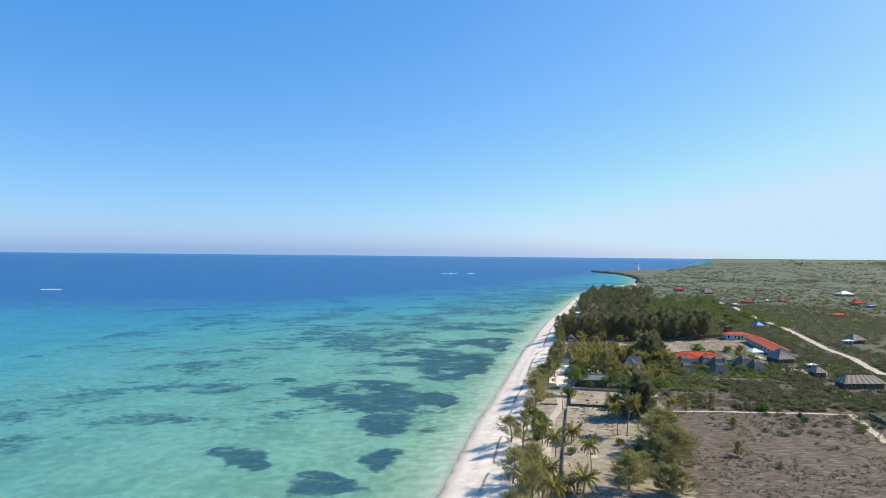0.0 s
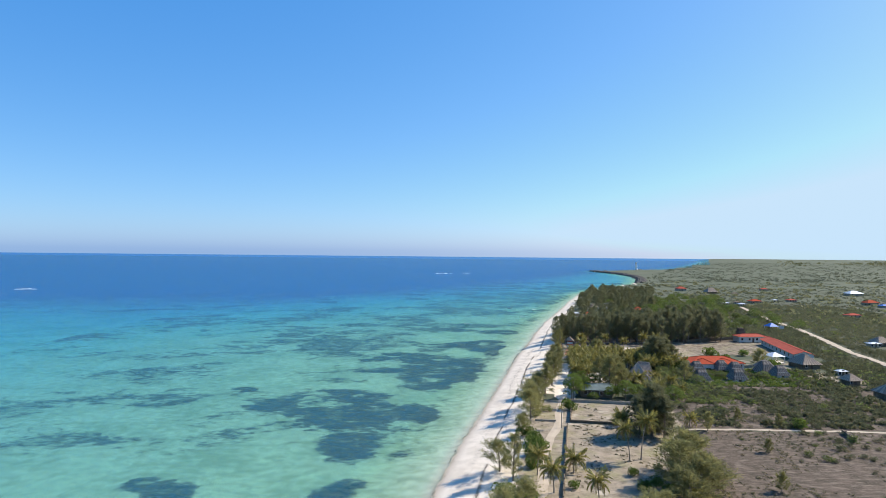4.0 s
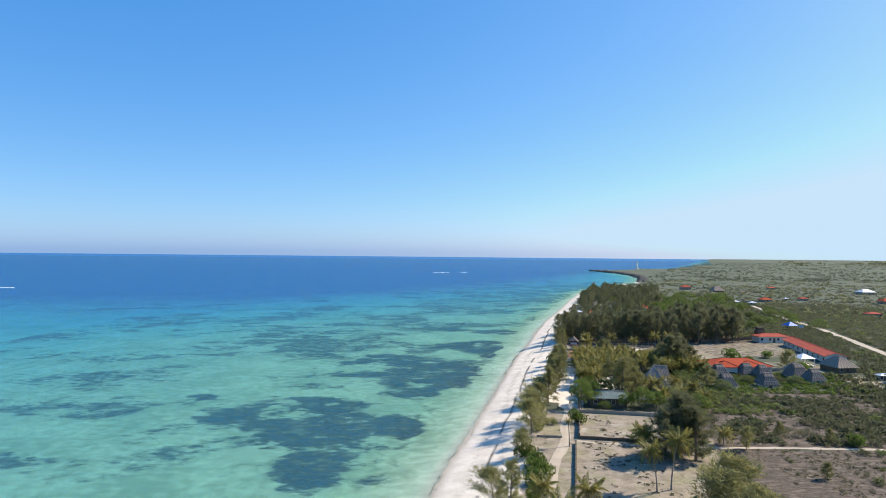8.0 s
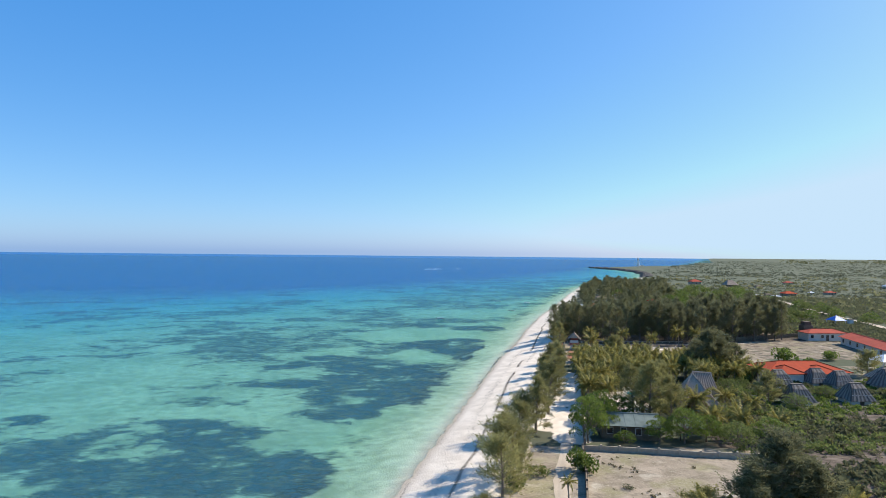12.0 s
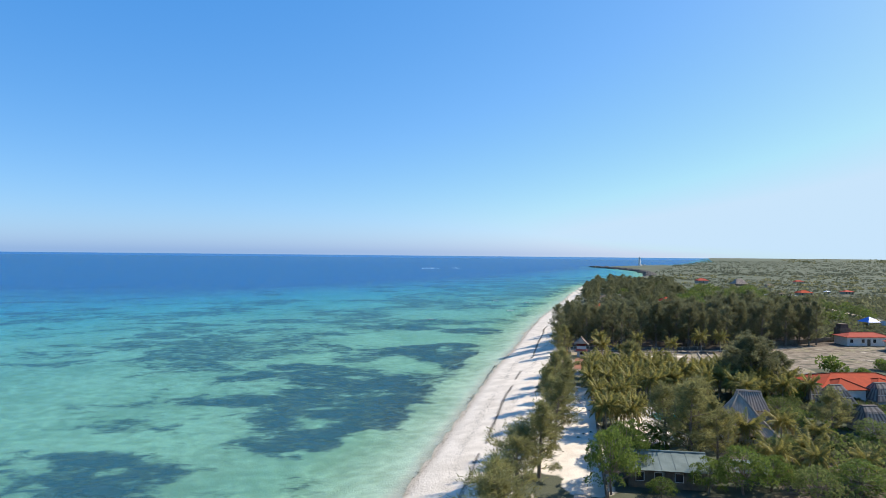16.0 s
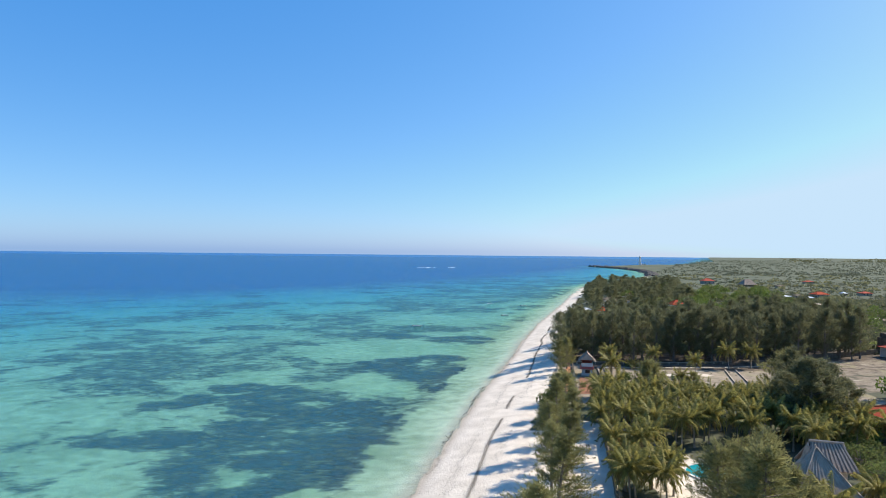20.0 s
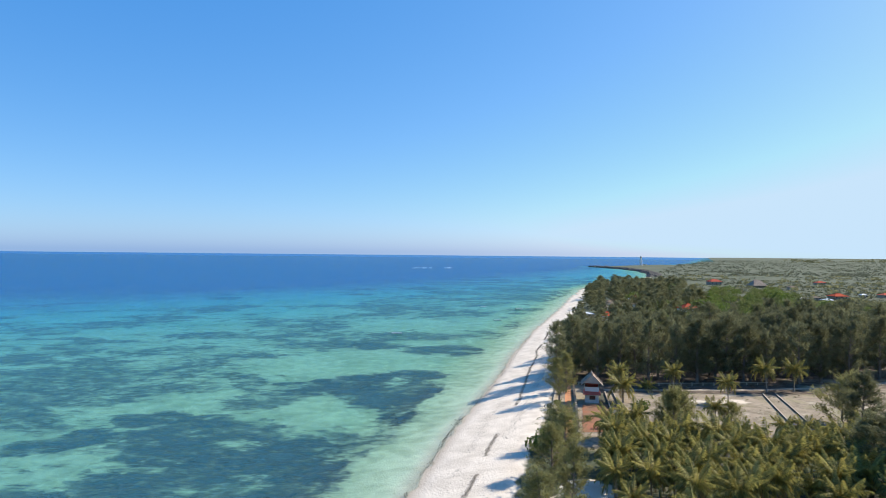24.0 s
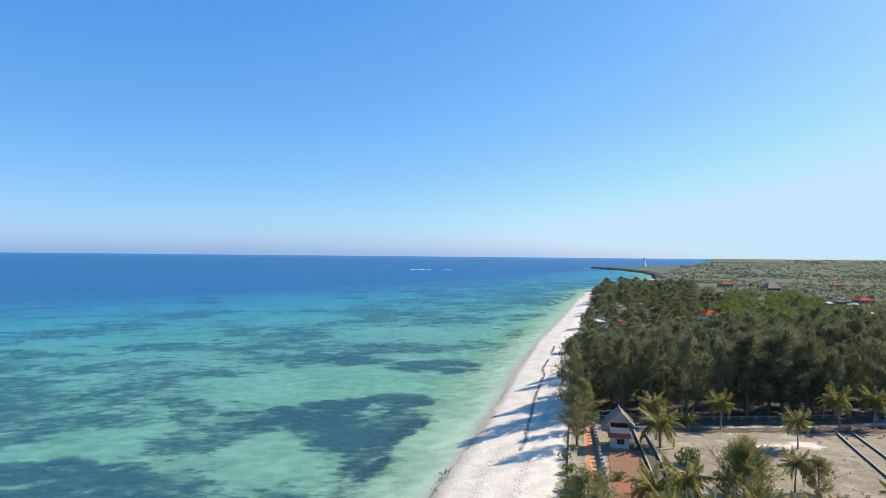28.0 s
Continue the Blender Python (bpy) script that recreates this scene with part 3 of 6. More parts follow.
def broadleaf(h, r, seed, mat, count=1300, leaf=0.42, stem=0.3):
    """Meshes of a spreading broad-leaved tree: trunk, limbs, crown in tiers of clumps."""
    rng = np.random.default_rng(seed)
    trunk, limbs = Geo(), Geo()
    trunk.tube([(0, 0, 0), (0.05 * r, 0, h * stem * 0.6), (0.02 * r, 0.05 * r, h * 0.75)], [0.03 * h, 0.024 * h, 0.008 * h])
    cs, ws = [], []
    nc = 30
    for k in range(nc):
        a, q = k * 2.4, (k + 0.5) / nc
        th = 1.85 * math.sqrt(q) * rng.uniform(0.9, 1.08)
        far = rng.uniform(0.72, 0.95)
        c = np.array([math.cos(a) * r * math.sin(th) * far, math.sin(a) * r * math.sin(th) * far, h * (0.40 + 0.47 * math.cos(th)) * rng.uniform(0.9, 1.1)])
        limbs.tube([(0, 0, h * stem), tuple(c * (0.5, 0.5, 0.72)), tuple(c)], [0.012 * h, 0.008 * h, 0.003 * h], 4)
        m = count // nc
        d = rng.normal(0, 1, (m, 3))
        d /= np.linalg.norm(d, axis=1)[:, None]
        d[:, 2] = np.abs(d[:, 2]) * 1.1 - 0.35
        size = r * rng.uniform(0.26, 0.4)
        cs.append(c + d * size * rng.uniform(0.6, 1.0, (m, 1)) * (1, 1, 0.6))
        ws.append(d + (0, 0, 0.1))
    v, f = leaves(np.concatenate(cs), np.concatenate(ws), leaf, leaf * 0.6, rng, 0.5)
    trunk.add(limbs.v, limbs.f)
    return [("trunk", mesh_data("trunk", trunk.v, trunk.f, BARK)), ("crown", mesh_data("crown", v, f, mat))]


def frond(length, droop, seed, mat, pairs=32):
    """One palm leaf along +x from the origin: a bent rib with two rows of hanging leaflets."""
    rng = np.random.default_rng(seed)
    v, f = [], []

    def rib(t):
        return np.array([length * (t - 0.18 * droop * t ** 3), 0, length * (0.32 * t - droop * t * t)])
    for k in range(7):
        p, w = rib(k / 6), 0.05 * (1 - k / 7) + 0.008
        v += [p + (0, w, 0), p + (0, -w, 0), p + (0, 0, -w)]
        if k:
            a = 3 * k
            f += [(a - 3, a, a + 1, a - 2), (a - 2, a + 1, a + 2, a - 1), (a - 1, a + 2, a, a - 3)]
    for k in range(pairs):
        t = 0.14 + 0.86 * k / (pairs - 1)
        p, w = rib(t), 0.036 * (1.2 - 0.5 * t)
        L = length * (0.07 + 0.17 * math.sin(math.pi * min(1, 0.18 + 0.78 * t))) * rng.uniform(0.85, 1.12)
        for s in (-1, 1):
            d = np.array([0.62 + rng.normal(0, 0.14), s * (0.78 + rng.normal(0, 0.12)), -0.34 - 0.35 * t + rng.normal(0, 0.22)])
            d /= np.linalg.norm(d)
            tip = p + d * L + (0, 0, -0.28 * L)
            mid = p + d * L * 0.5
            n = len(v)
            v += [p + (0, 0, 0.01), mid + (w * 1.5, 0, 0), tip, mid + (-w * 1.5, 0, 0)]
            f += [(n, n + 1, n + 2, n + 3)]
    return mesh_data("frond", [tuple(p) for p in v], f, mat)


FRONDS = [frond(2.65, d, 50 + k, PALM_LEAF) for k, d in enumerate((0.12, 0.38, 0.62, 0.88))]
FRONDS_DRY = [frond(2.2, d, 60 + k, PALM_DRY) for k, d in enumerate((0.75, 0.95))]
NUT = Geo()
for a in range(5):
    p = (math.cos(a * 1.3) * 0.2, math.sin(a * 1.3) * 0.2, -0.12 - 0.05 * (a % 2))
    NUT.add([(p[0], p[1], p[2] + 0.14), (p[0] + 0.11, p[1], p[2]), (p[0], p[1] + 0.11, p[2]), (p[0] - 0.11, p[1], p[2]), (p[0], p[1] - 0.11, p[2]), (p[0], p[1], p[2] - 0.14)],
            [(0, 1, 2), (0, 2, 3), (0, 3, 4), (0, 4, 1), (5, 2, 1), (5, 3, 2), (5, 4, 3), (5, 1, 4)])
NUTS = mesh_data("coconuts", NUT.v, NUT.f, BUSH_LEAF)


def palm(h, seed, lean, n=17, dry=2, size=1.0):
    """A coconut palm of trunk height h: an Empty with trunk, fronds and nuts, at the origin."""
    rng = np.random.default_rng(seed)
    root = thing("coconut_palm", Matrix(), "coconut palm with a slim grey trunk and arching fronds", "palm tree")
    g = Geo()
    a = rng.uniform(0, 6.28)
    top = np.array([math.cos(a) * lean * h, math.sin(a) * lean * h, h])
    pts = [(top[0] * t * t, top[1] * t * t, h * t) for t in (0, 0.05, 0.25, 0.5, 0.75, 1.0)]
    g.tube(pts, [0.22, 0.14, 0.115, 0.10, 0.09, 0.11], 7)
    part("trunk", g, PALM_BARK, root)
    for k in range(n + dry):
        q = k / (n - 1)
        me = FRONDS_DRY[k % 2] if k >= n else FRONDS[min(3, int(q * 4 + rng.uniform(-0.3, 0.3)) if q < 1 else 3)]
        tilt = 62 - 92 * min(1, q) + rng.normal(0, 8) if k < n else rng.uniform(-42, -30)
        ob = part("frond", me, None, root, "dry yellow frond" if k >= n else "")
        s = size * rng.uniform(0.85, 1.12)
        ob.matrix_basis = Matrix.Translation(tuple(top)) @ pose(0, 0, 0, 0, 0, k * 137.5 + rng.normal(0, 10)) @ pose(0, 0, 0, rng.normal(0, 13), -tilt * 0.75, 0) @ Matrix.Scale(s, 4)
    part("coconuts", NUTS, None, root).matrix_basis = Matrix.Translation(tuple(top))
    return root


def bush_mesh(r, h, seed, mat, count, leaf):
    rng = np.random.default_rng(seed)
    g = Geo()
    for k in range(4):
        a = k * 1.7
        g.tube([(0, 0, -0.1), (math.cos(a) * r * 0.5, math.sin(a) * r * 0.5, h * 0.6)], [0.03, 0.01], 3)
    cs, ws = [], []
    nc = 9
    for k in range(nc):
        a = k * 2.4
        rad = r * 0.75 * math.sqrt((k + 0.3) / nc)
        c = np.array([math.cos(a) * rad, math.sin(a) * rad, h * rng.uniform(0.35, 0.75)])
        d = rng.normal(0, 1, (count // nc, 3))
        d /= np.linalg.norm(d, axis=1)[:, None]
        cs.append(np.maximum(c + d * (r * 0.38, r * 0.38, h * 0.3), (-9, -9, 0.03)))
        ws.append(d)
    v, f = leaves(np.concatenate(cs), np.concatenate(ws), leaf, leaf * 0.65, rng, 0.6)
    n = len(g.v)
    return mesh_data("bush", g.v + v.tolist(), g.f + (f + n).tolist(), mat)


def zat(x, y):
    return float(land_z(np.array([float(x)]), np.array([float(y)]))[0])


def plant(meshes, name, x, y, turn, scale, label, category, group=""):
    """A tree from shared meshes, standing on the ground."""
    sx = scale if isinstance(scale, tuple) else (scale, scale, scale)
    root = thing(name, Matrix.LocRotScale((x, y, zat(x, y) - 0.05), Euler((0, 0, turn)), sx), label, category, group)
    for n, me in meshes:
        part(n, me, None, root)
    return root


CAS = [casuarina(14, 3.0, 100 + k, NEEDLES, 8500, 0.12, 0.42, 0.095) for k in range(4)]
CAS_DARK = [casuarina(14, 3.1, 120 + k, NEEDLES_DARK, 6000, 0.1, 0.46, 0.11) for k in range(5)]
CAS_BUSHY = [casuarina(7, 2.6, 140 + k, NEEDLES, 5200, 0.1, 0.4, 0.075) for k in range(3)]
CAS_BIG = [casuarina(14, 3.1, 130 + k, NEEDLES_DARK, 15000, 0.04, 0.4, 0.1) for k in range(2)]
CAS_SHRUB = [casuarina(7, 2.8, 150 + k, NEEDLES, 5200, 0.03, 0.52, 0.10) for k in range(3)]
BROAD = [broadleaf(6.5, 3.6, 160 + k, BROAD_LEAF, 6500, 0.23) for k in range(3)]
BROAD_BRIGHT = [broadleaf(5.0, 3.0, 170 + k, BRIGHT_LEAF, 1900, 0.3) for k in range(2)]
BUSHES = [bush_mesh(1.0, 1.0, 180 + k, BUSH_LEAF, 260, 0.24) for k in range(4)]
BUSHES_BRIGHT = [bush_mesh(1.0, 1.0, 190 + k, BRIGHT_LEAF, 260, 0.26) for k in range(2)]
BUSHES_GREY = [bush_mesh(1.0, 1.0, 195 + k, GREY_BUSH, 200, 0.2) for k in range(2)]


BUSHES_DENSE = [bush_mesh(1.0, 1.0, 198 + k, BROAD_LEAF, 950, 0.17) for k in range(2)]


def put_bush(x, y, r, h, meshes=None, label="low round green scrub bush on dry ground", group="scrub bushes"):
    me = meshes or BUSHES
    ob = new("bush", me[int(RNG.integers(len(me)))])
    ob.matrix_basis = Matrix.LocRotScale((x, y, zat(x, y) - 0.03), Euler((0, 0, float(RNG.uniform(0, 6.28)))), (r, r, h))
    return tagged(ob, label, "bush", group)


def put_cas(x, y, h, meshes, width=1.0, label="feathery grey-green casuarina tree", group="", name="casuarina_tree", base=14.0):
    k = h / base
    return plant(meshes[int(RNG.integers(len(meshes)))], name, x, y, float(RNG.uniform(0, 6.28)), (k * width, k * width, k), label, "tree", group)


PALMS = [palm(h, 200 + k, lean, n, dry) for k, (h, lean, n, dry) in enumerate(((6.0, 0.10, 27, 3), (6.5, 0.18, 25, 4), (4.2, 0.08, 28, 3), (2.6, 0.05, 26, 2), (7.6, 0.12, 25, 3), (1.2, 0.03, 21, 1)))]
YOUNG_PALM = palm(5.2, 211, 0.05, 14, 1, 0.42)
tagged(YOUNG_PALM, "slim young palm with a small ragged crown", "palm tree")
YOUNG_PALM.matrix_basis = Matrix.Translation((-2.6, 184.6, zat(-2.6, 184.6) - 0.05))
STANDING = set()
PALM_H = [6.0, 6.5, 4.2, 2.6, 7.6, 1.2]


def put_palm(x, y, h, kind=None, label="", group=""):
    """A palm whose crown stands about h metres up; picks the trunk nearest in height."""
    trunk = max(h - 1.3, 0.9)
    k = kind if kind is not None else int(np.argmin([abs(math.log(trunk / q)) for q in PALM_H]))
    s = min(max(trunk / PALM_H[k], 0.8), 1.25)
    m = Matrix.LocRotScale((x, y, zat(x, y) - 0.05), Euler((0, 0, float(RNG.uniform(0, 6.28)))), (s, s, s))
    if k in STANDING:
        ob = copy_thing(PALMS[k], Matrix())
    else:
        ob = PALMS[k]
        STANDING.add(k)
    ob.matrix_basis = m
    return tagged(ob, label, "", group)


# trees at the shore side
GROUP_SHORE = "young trees along the beach"
for x, y, h in [(-8.8, 200.5, 6.7), (-19.8, 148.6, 8.1), (-21.9, 154.4, 5.6), (-19.9, 133.4, 5.4), (-14.4, 177.5, 4.2), (-5.1, 220.5, 6.2), (2.1, 233.6, 9.1),
                (-2.1, 221.3, 8.6), (-5.3, 216.8, 5.6), (-8.6, 205.4, 6.6), (-10.4, 193.4, 6.9), (-13.7, 184.4, 3.4), (8.8, 269.9, 7.4), (9.5, 262.2, 7.2),
                (3.4, 244.0, 7.4), (6.2, 249.4, 7.4), (-1.6, 227.7, 5.5), (5.5, 255.5, 7.0), (11.5, 276, 7.0), (13.0, 286, 5.4),
                (20.8, 321.2, 7.1), (18.0, 313.5, 7.4), (22.8, 333, 6.5), (24.5, 340, 6.0), (-24.5, 126, 6.0), (-22.0, 116, 6.5), (-26.5, 104, 6.0), (-30, 92, 6)]:
    h *= 1.15
    x += 1.2
    put_cas(x, y, h, CAS_BUSHY if h < 8.0 else CAS, float(RNG.uniform(1.0, 1.45)), "yellow-green young casuarina leaning over the sand", GROUP_SHORE, base=7.0 if h < 8.0 else 14.0)
# tall casuarinas inland
for x, y, h, w in [(12.9, 147.1, 8.2, 1.5), (16.5, 153, 8.4, 1.5), (14.2, 140.7, 7.0, 1.7), (10.4, 135.5, 6.6, 1.6), (18.5, 146, 6.0, 1.5), (18.2, 229.5, 10.5, 1.3), (22, 236, 9.5, 1.3), (24.5, 227.5, 9.0, 1.2), (6.3, 121.9, 5.4, 1.6), (9.3, 122, 5.0, 1.6),
                   (-0.6, 123.6, 7.2, 1.3), (2.8, 129.8, 5.4, 1.5), (33.5, 183.9, 4.6, 0.8), (20.2, 226.4, 12.0, 1.35), (23.5, 231, 11, 1.35), (26, 236, 10, 1.2), (44.9, 192.2, 3.6, 0.8), (53.9, 189.2, 3.2, 0.8), (31.8, 291.5, 7.2, 1.0), (34.6, 297, 6.2, 1.05), (51.4, 245.4, 6.0, 1.3), (30.6, 144.5, 3.5, 0.9), (40.1, 167.7, 3.0, 0.9), (12.9, 187.2, 3.8, 1.6), (91.5, 274, 6.5, 1.2), (62, 300, 8.0, 1.1), (42.6, 296.5, 4.2, 1.1)]:
    put_cas(x, y, h, CAS if h > 8.5 else CAS_SHRUB, w if h > 8.5 else w * 0.95, base=14.0 if h > 8.5 else 7.0, label="tall dusty green casuarina with feathery crown", group="scattered casuarinas")

for x, y, h, w in [(18.0, 179, 12.6, 1.5), (20.6, 182, 11.6, 1.45), (20.2, 176.5, 10.6, 1.4), (14.4, 176.5, 10.2, 1.7), (48.2, 265.5, 12.6, 1.6), (51.8, 268.5, 11.5, 1.5), (55.5, 268.5, 9.0, 1.6), (46, 270, 9.5, 1.4), (59.1, 290.9, 10.4, 1.2)]:
    put_cas(x, y, h, CAS_BIG, w, "large dark spreading casuarina with dense crown", "scattered casuarinas")

# the casuarina wood
for x, y in [(a, b) for a in np.arange(24, 112, 5.4) for b in (331, 335, 340, 346, 352, 358, 365, 372, 380, 388)]:
    xx, yy = x + 0.2 * (y - 330) + RNG.normal(0, 1.3), y + RNG.normal(0, 1.6) + max(0, x - 78) * 0.3
    if xx < edge_x(yy) + 1.5 or xx > 104 + 0.28 * (yy - 330):
        continue
    if yy > 372 + max(0, x - 50) * 0.5:
        continue
    h = 13.2 + RNG.normal(0, 1.2) - max(0, yy - 350) * 0.04 - 3.0 * min(1, max(0, 66 - xx) / 26) * (yy > 345)
    put_cas(xx, yy, h, CAS_DARK, RNG.uniform(0.85, 1.2), "tall dark casuarina in a close-set wood", "casuarina wood")
SHORE_HOUSES = [(56.5, 434, 5), (63.5, 444, 5), (58.5, 456, 4), (80, 495, 6), (87, 497, 6), (75, 486, 4), (101.5, 457, 7), (88, 522, 6), (99, 529, 5), (107, 550, 5)]
FAR_TREES = []
for k in range(300):
    y = RNG.uniform(385, 720)
    x = edge_x(y) + RNG.uniform(3, 60 + 0.05 * (y - 425))
    if y < 470 and x < 75 and RNG.uniform() < 0.2:
        continue
    if any(math.hypot(x - a, (y - b) * 0.8) < r for a, b, r in SHORE_HOUSES):
        continue
    FAR_TREES.append((x, y, RNG.uniform(5.0, 8.0 + 3.0 * (y > 500)) / 14, RNG.uniform(1.0, 1.6)))


def joined(name, sorts, spots, label):
    """Far trees as one mesh: a few kinds, each turned and scaled at its spot (x, y, height, width)."""
    V, F, n = [], [], 0
    kinds = []
    for me in sorts:
        c = np.empty(len(me.vertices) * 3)
        me.vertices.foreach_get("co", c)
        kinds.append((c.reshape(-1, 3), [tuple(p.vertices) for p in me.polygons]))
    for x, y, h, w in spots:
        c, f = kinds[int(RNG.integers(len(kinds)))]
        a = RNG.uniform(0, 6.28)
        q = np.stack([(c[:, 0] * math.cos(a) - c[:, 1] * math.sin(a)) * h * w, (c[:, 0] * math.sin(a) + c[:, 1] * math.cos(a)) * h * w, c[:, 2] * h], 1)
        V.append(q + (x, y, zat(x, y) - 0.1))
        F += [tuple(k + n for k in p) for p in f]
        n += len(c)
    return tagged(mesh_thing(name, np.concatenate(V), F, sorts[0].materials[0]), label, "trees", kind="stuff")


FAR_CAS = [casuarina(14, 3.2, 230 + k, NEEDLES_DARK, 560, 0.15, 1.0, 0.26)[1][1] for k in range(3)]
joined("far_wood", FAR_CAS, FAR_TREES, "dark casuarinas among beach houses far along the shore")

# coconut palms
for x, y, h in [(-13.5, 151.8, 5.5), (-11.8, 142.8, 5.8), (-6.0, 153.6, 4.2), (-5.8, 133.4, 7.6), (7.2, 160.4, 8.0), (9.9, 161.3, 9.7), (10.8, 178.7, 5.9), (-10.0, 121.4, 4.4),
                (30.2, 187.0, 3.7), (-21.4, 121.0, 4.4), (-18.6, 124.9, 4.6), (-15.3, 129.2, 3.6), (-12.9, 121.3, 3.4), (-17, 117, 4.6), (11.5, 136.9, 3.7), 
                (31.4, 316.8, 6.5), (30.8, 313.5, 4.6), (43.5, 322.9, 5.2), (62.1, 323.2, 5.9), (68.0, 324.0, 5.7), (38.7, 323.8, 2.1), (40.3, 297.2, 4.7), (49.8, 313.1, 5.1),
                (21.9, 290.9, 4.2), (25.7, 292.1, 4.5), (48.1, 291.7, 3.2), (50.5, 290.7, 3.4), (51.8, 288.6, 3.2), (28.1, 233.1, 4.9), (31.9, 235.2, 4.4), (39.2, 238.6, 4.2), (26.5, 239.5, 4.6),
                (38.8, 250.4, 7.2), (43, 236, 3.6), (36, 226, 4.2), (41, 222, 3.8), (33, 219, 5.0), (29.5, 222.5, 4.4), (12.5, 239.6, 5.8), (16.8, 245.3, 4.4), (13.5, 244.5, 5.0), (17.5, 272, 5.4), (19.8, 279, 5.2), (22.8, 276, 5.6), (20.8, 285, 4.8), (25.0, 283, 4.8), (16.4, 266.5, 5.2)]:
    put_palm(x, y, h, label="coconut palm standing in a sandy garden")
for a in np.arange(12.5, 56, 3.15):
    for b in np.arange(240, 281, 4.0):
        x, y = a + RNG.normal(0, 0.8), b + RNG.normal(0, 1.0)
        x += 0.18 * (y - 240)
        if x > 64 - 0.3 * (y - 240) or (x > 19.5 and y < 258) or RNG.uniform() < (0.3 if x < 16.5 + 0.2 * (y - 240) else 0.06):
            continue
        put_palm(x, y, RNG.uniform(4.6, 6.6), label="coconut palm in a dense grove", group="coconut grove")

# broad-leaved trees
for x, y, h, r, bright in [(6.8, 216.0, 8.4, 0.82, 0), (10.2, 221, 7.8, 0.74, 0), (14.6, 227.8, 5.6, 0.8, 0), (11.4, 229.0, 4.8, 0.8, 0), (12.6, 215.6, 2.4, 0.45, 0), (18.4, 216.2, 4.6, 0.55, 0), (22.6, 216.4, 6.2, 0.86, 0), (26.6, 217.5, 4.8, 0.7, 0),
                           (34.5, 230, 3.4, 0.8, 1), (30.0, 214, 4.5, 0.9, 1), (37, 217, 4.2, 0.9, 0), (50.4, 257.9, 3.0, 0.9, 1), (45, 246, 3.4, 0.8, 1), (53, 238, 3.6, 0.8, 1), (46.5, 252.5, 3.6, 0.9, 1), (66, 250, 2.8, 0.7, 1), (81, 250, 2.8, 0.7, 1)]:
    m = BROAD_BRIGHT if bright else BROAD
    base = 5.0 if bright else 6.5
    plant(m[int(RNG.integers(len(m)))], "broadleaf_tree", x, y, float(RNG.uniform(0, 6.28)), (r, r, h / base),
          "bright yellow-green garden tree" if bright else "dense glossy green broad-leaved tree", "tree", "garden trees")
# the bright green wood beyond
spots = []
for k in range(190):
    y = RNG.uniform(385, 640)
    spots.append((108 + (y - 425) * 0.22 + RNG.uniform(-34, 75), y, RNG.uniform(0.8, 1.2), 1.0))
joined("far_thicket", [broadleaf(5.0, 3.0, 240 + k, BRIGHT_LEAF, 420, 0.7)[1][1] for k in range(3)], spots[:130], "bright yellow-green thicket behind the wood")
joined("far_thicket", [broadleaf(6.0, 3.2, 250 + k, BROAD_LEAF, 420, 0.7)[1][1] for k in range(3)], spots[130:], "mid-green trees in the thicket behind the wood")

# named bushes
for x, y, r, h in [(79.9, 290.7, 3.4, 3.9), (93, 268.5, 2.6, 3.2), (96, 271, 2.2, 2.6), (84, 286, 1.8, 2.4), (56.6, 263.9, 2.8, 3.2), (53, 261, 2.2, 2.6), (96.5, 297, 2.2, 2.6)]:
    put_bush(x, y, r, h, BUSHES_DENSE, "large dense dark green rounded shrub", "garden shrubs")
for x, y, r, h in [(-12.6, 177.2, 2.3, 2.6), (-11.8, 170.5, 1.9, 2.2), (-12.8, 163.5, 2.2, 2.4), (-13.6, 156.5, 1.7, 1.9), (-18.0, 136.2, 2.6, 3.0), (-16.4, 131.5, 2.4, 2.6), (-21.0, 141.0, 2.0, 2.4), (8.0, 146.5, 1.7, 1.6), (9.6, 143.0, 1.5, 1.6)]:
    put_bush(x, y, r, h, BUSHES_DENSE, "broad glossy green shrub beside the sandy track", "garden shrubs")
for x, y, h in [(-11.1, 172.8, 2.4), (-10.2, 168.2, 2.2), (-3.0, 200.8, 1.3), (-4.5, 201.3, 1.2), (-7.3, 196.0, 1.7), (-14.3, 155.5, 1.6), (-16.7, 142.0, 1.8), (5.3, 151.8, 1.5), (11.4, 155.0, 1.2),
                (5.0, 144.1, 1.8), (-7.7, 145.0, 1.4), (-14.6, 120.3, 1.8), (2.8, 202.8, 2.8), (36.2, 136.6, 1.2), (58.2, 187.2, 2.4), (72.9, 165.6, 1.4), (-12.5, 164, 1.5), (-17.5, 137, 2.0),
                (12.6, 288.4, 2.0), (10.9, 284.8, 2.2), (14.6, 287.0, 1.8), (15.4, 297.3, 1.5), (13.8, 291.0, 1.7), (16.0, 303.0, 1.2), (16.5, 308.2, 1.0), (18.4, 312.1, 0.7), (16.3, 299.0, 1.1), (14.8, 295.5, 1.3), (13.5, 292, 1.4), (31.8, 306.4, 1.9), (29, 300, 1.1), (7.5, 196.3, 0.5), (22.3, 296.5, 1.0), (21.5, 301.0, 0.9)]:
    put_bush(x, y, max(0.8, h * 0.75), h, BUSHES_DENSE if h > 1.35 else (BUSHES_BRIGHT if RNG.uniform() < 0.5 else BUSHES), "rounded bright green shrub in sandy ground", "garden shrubs")


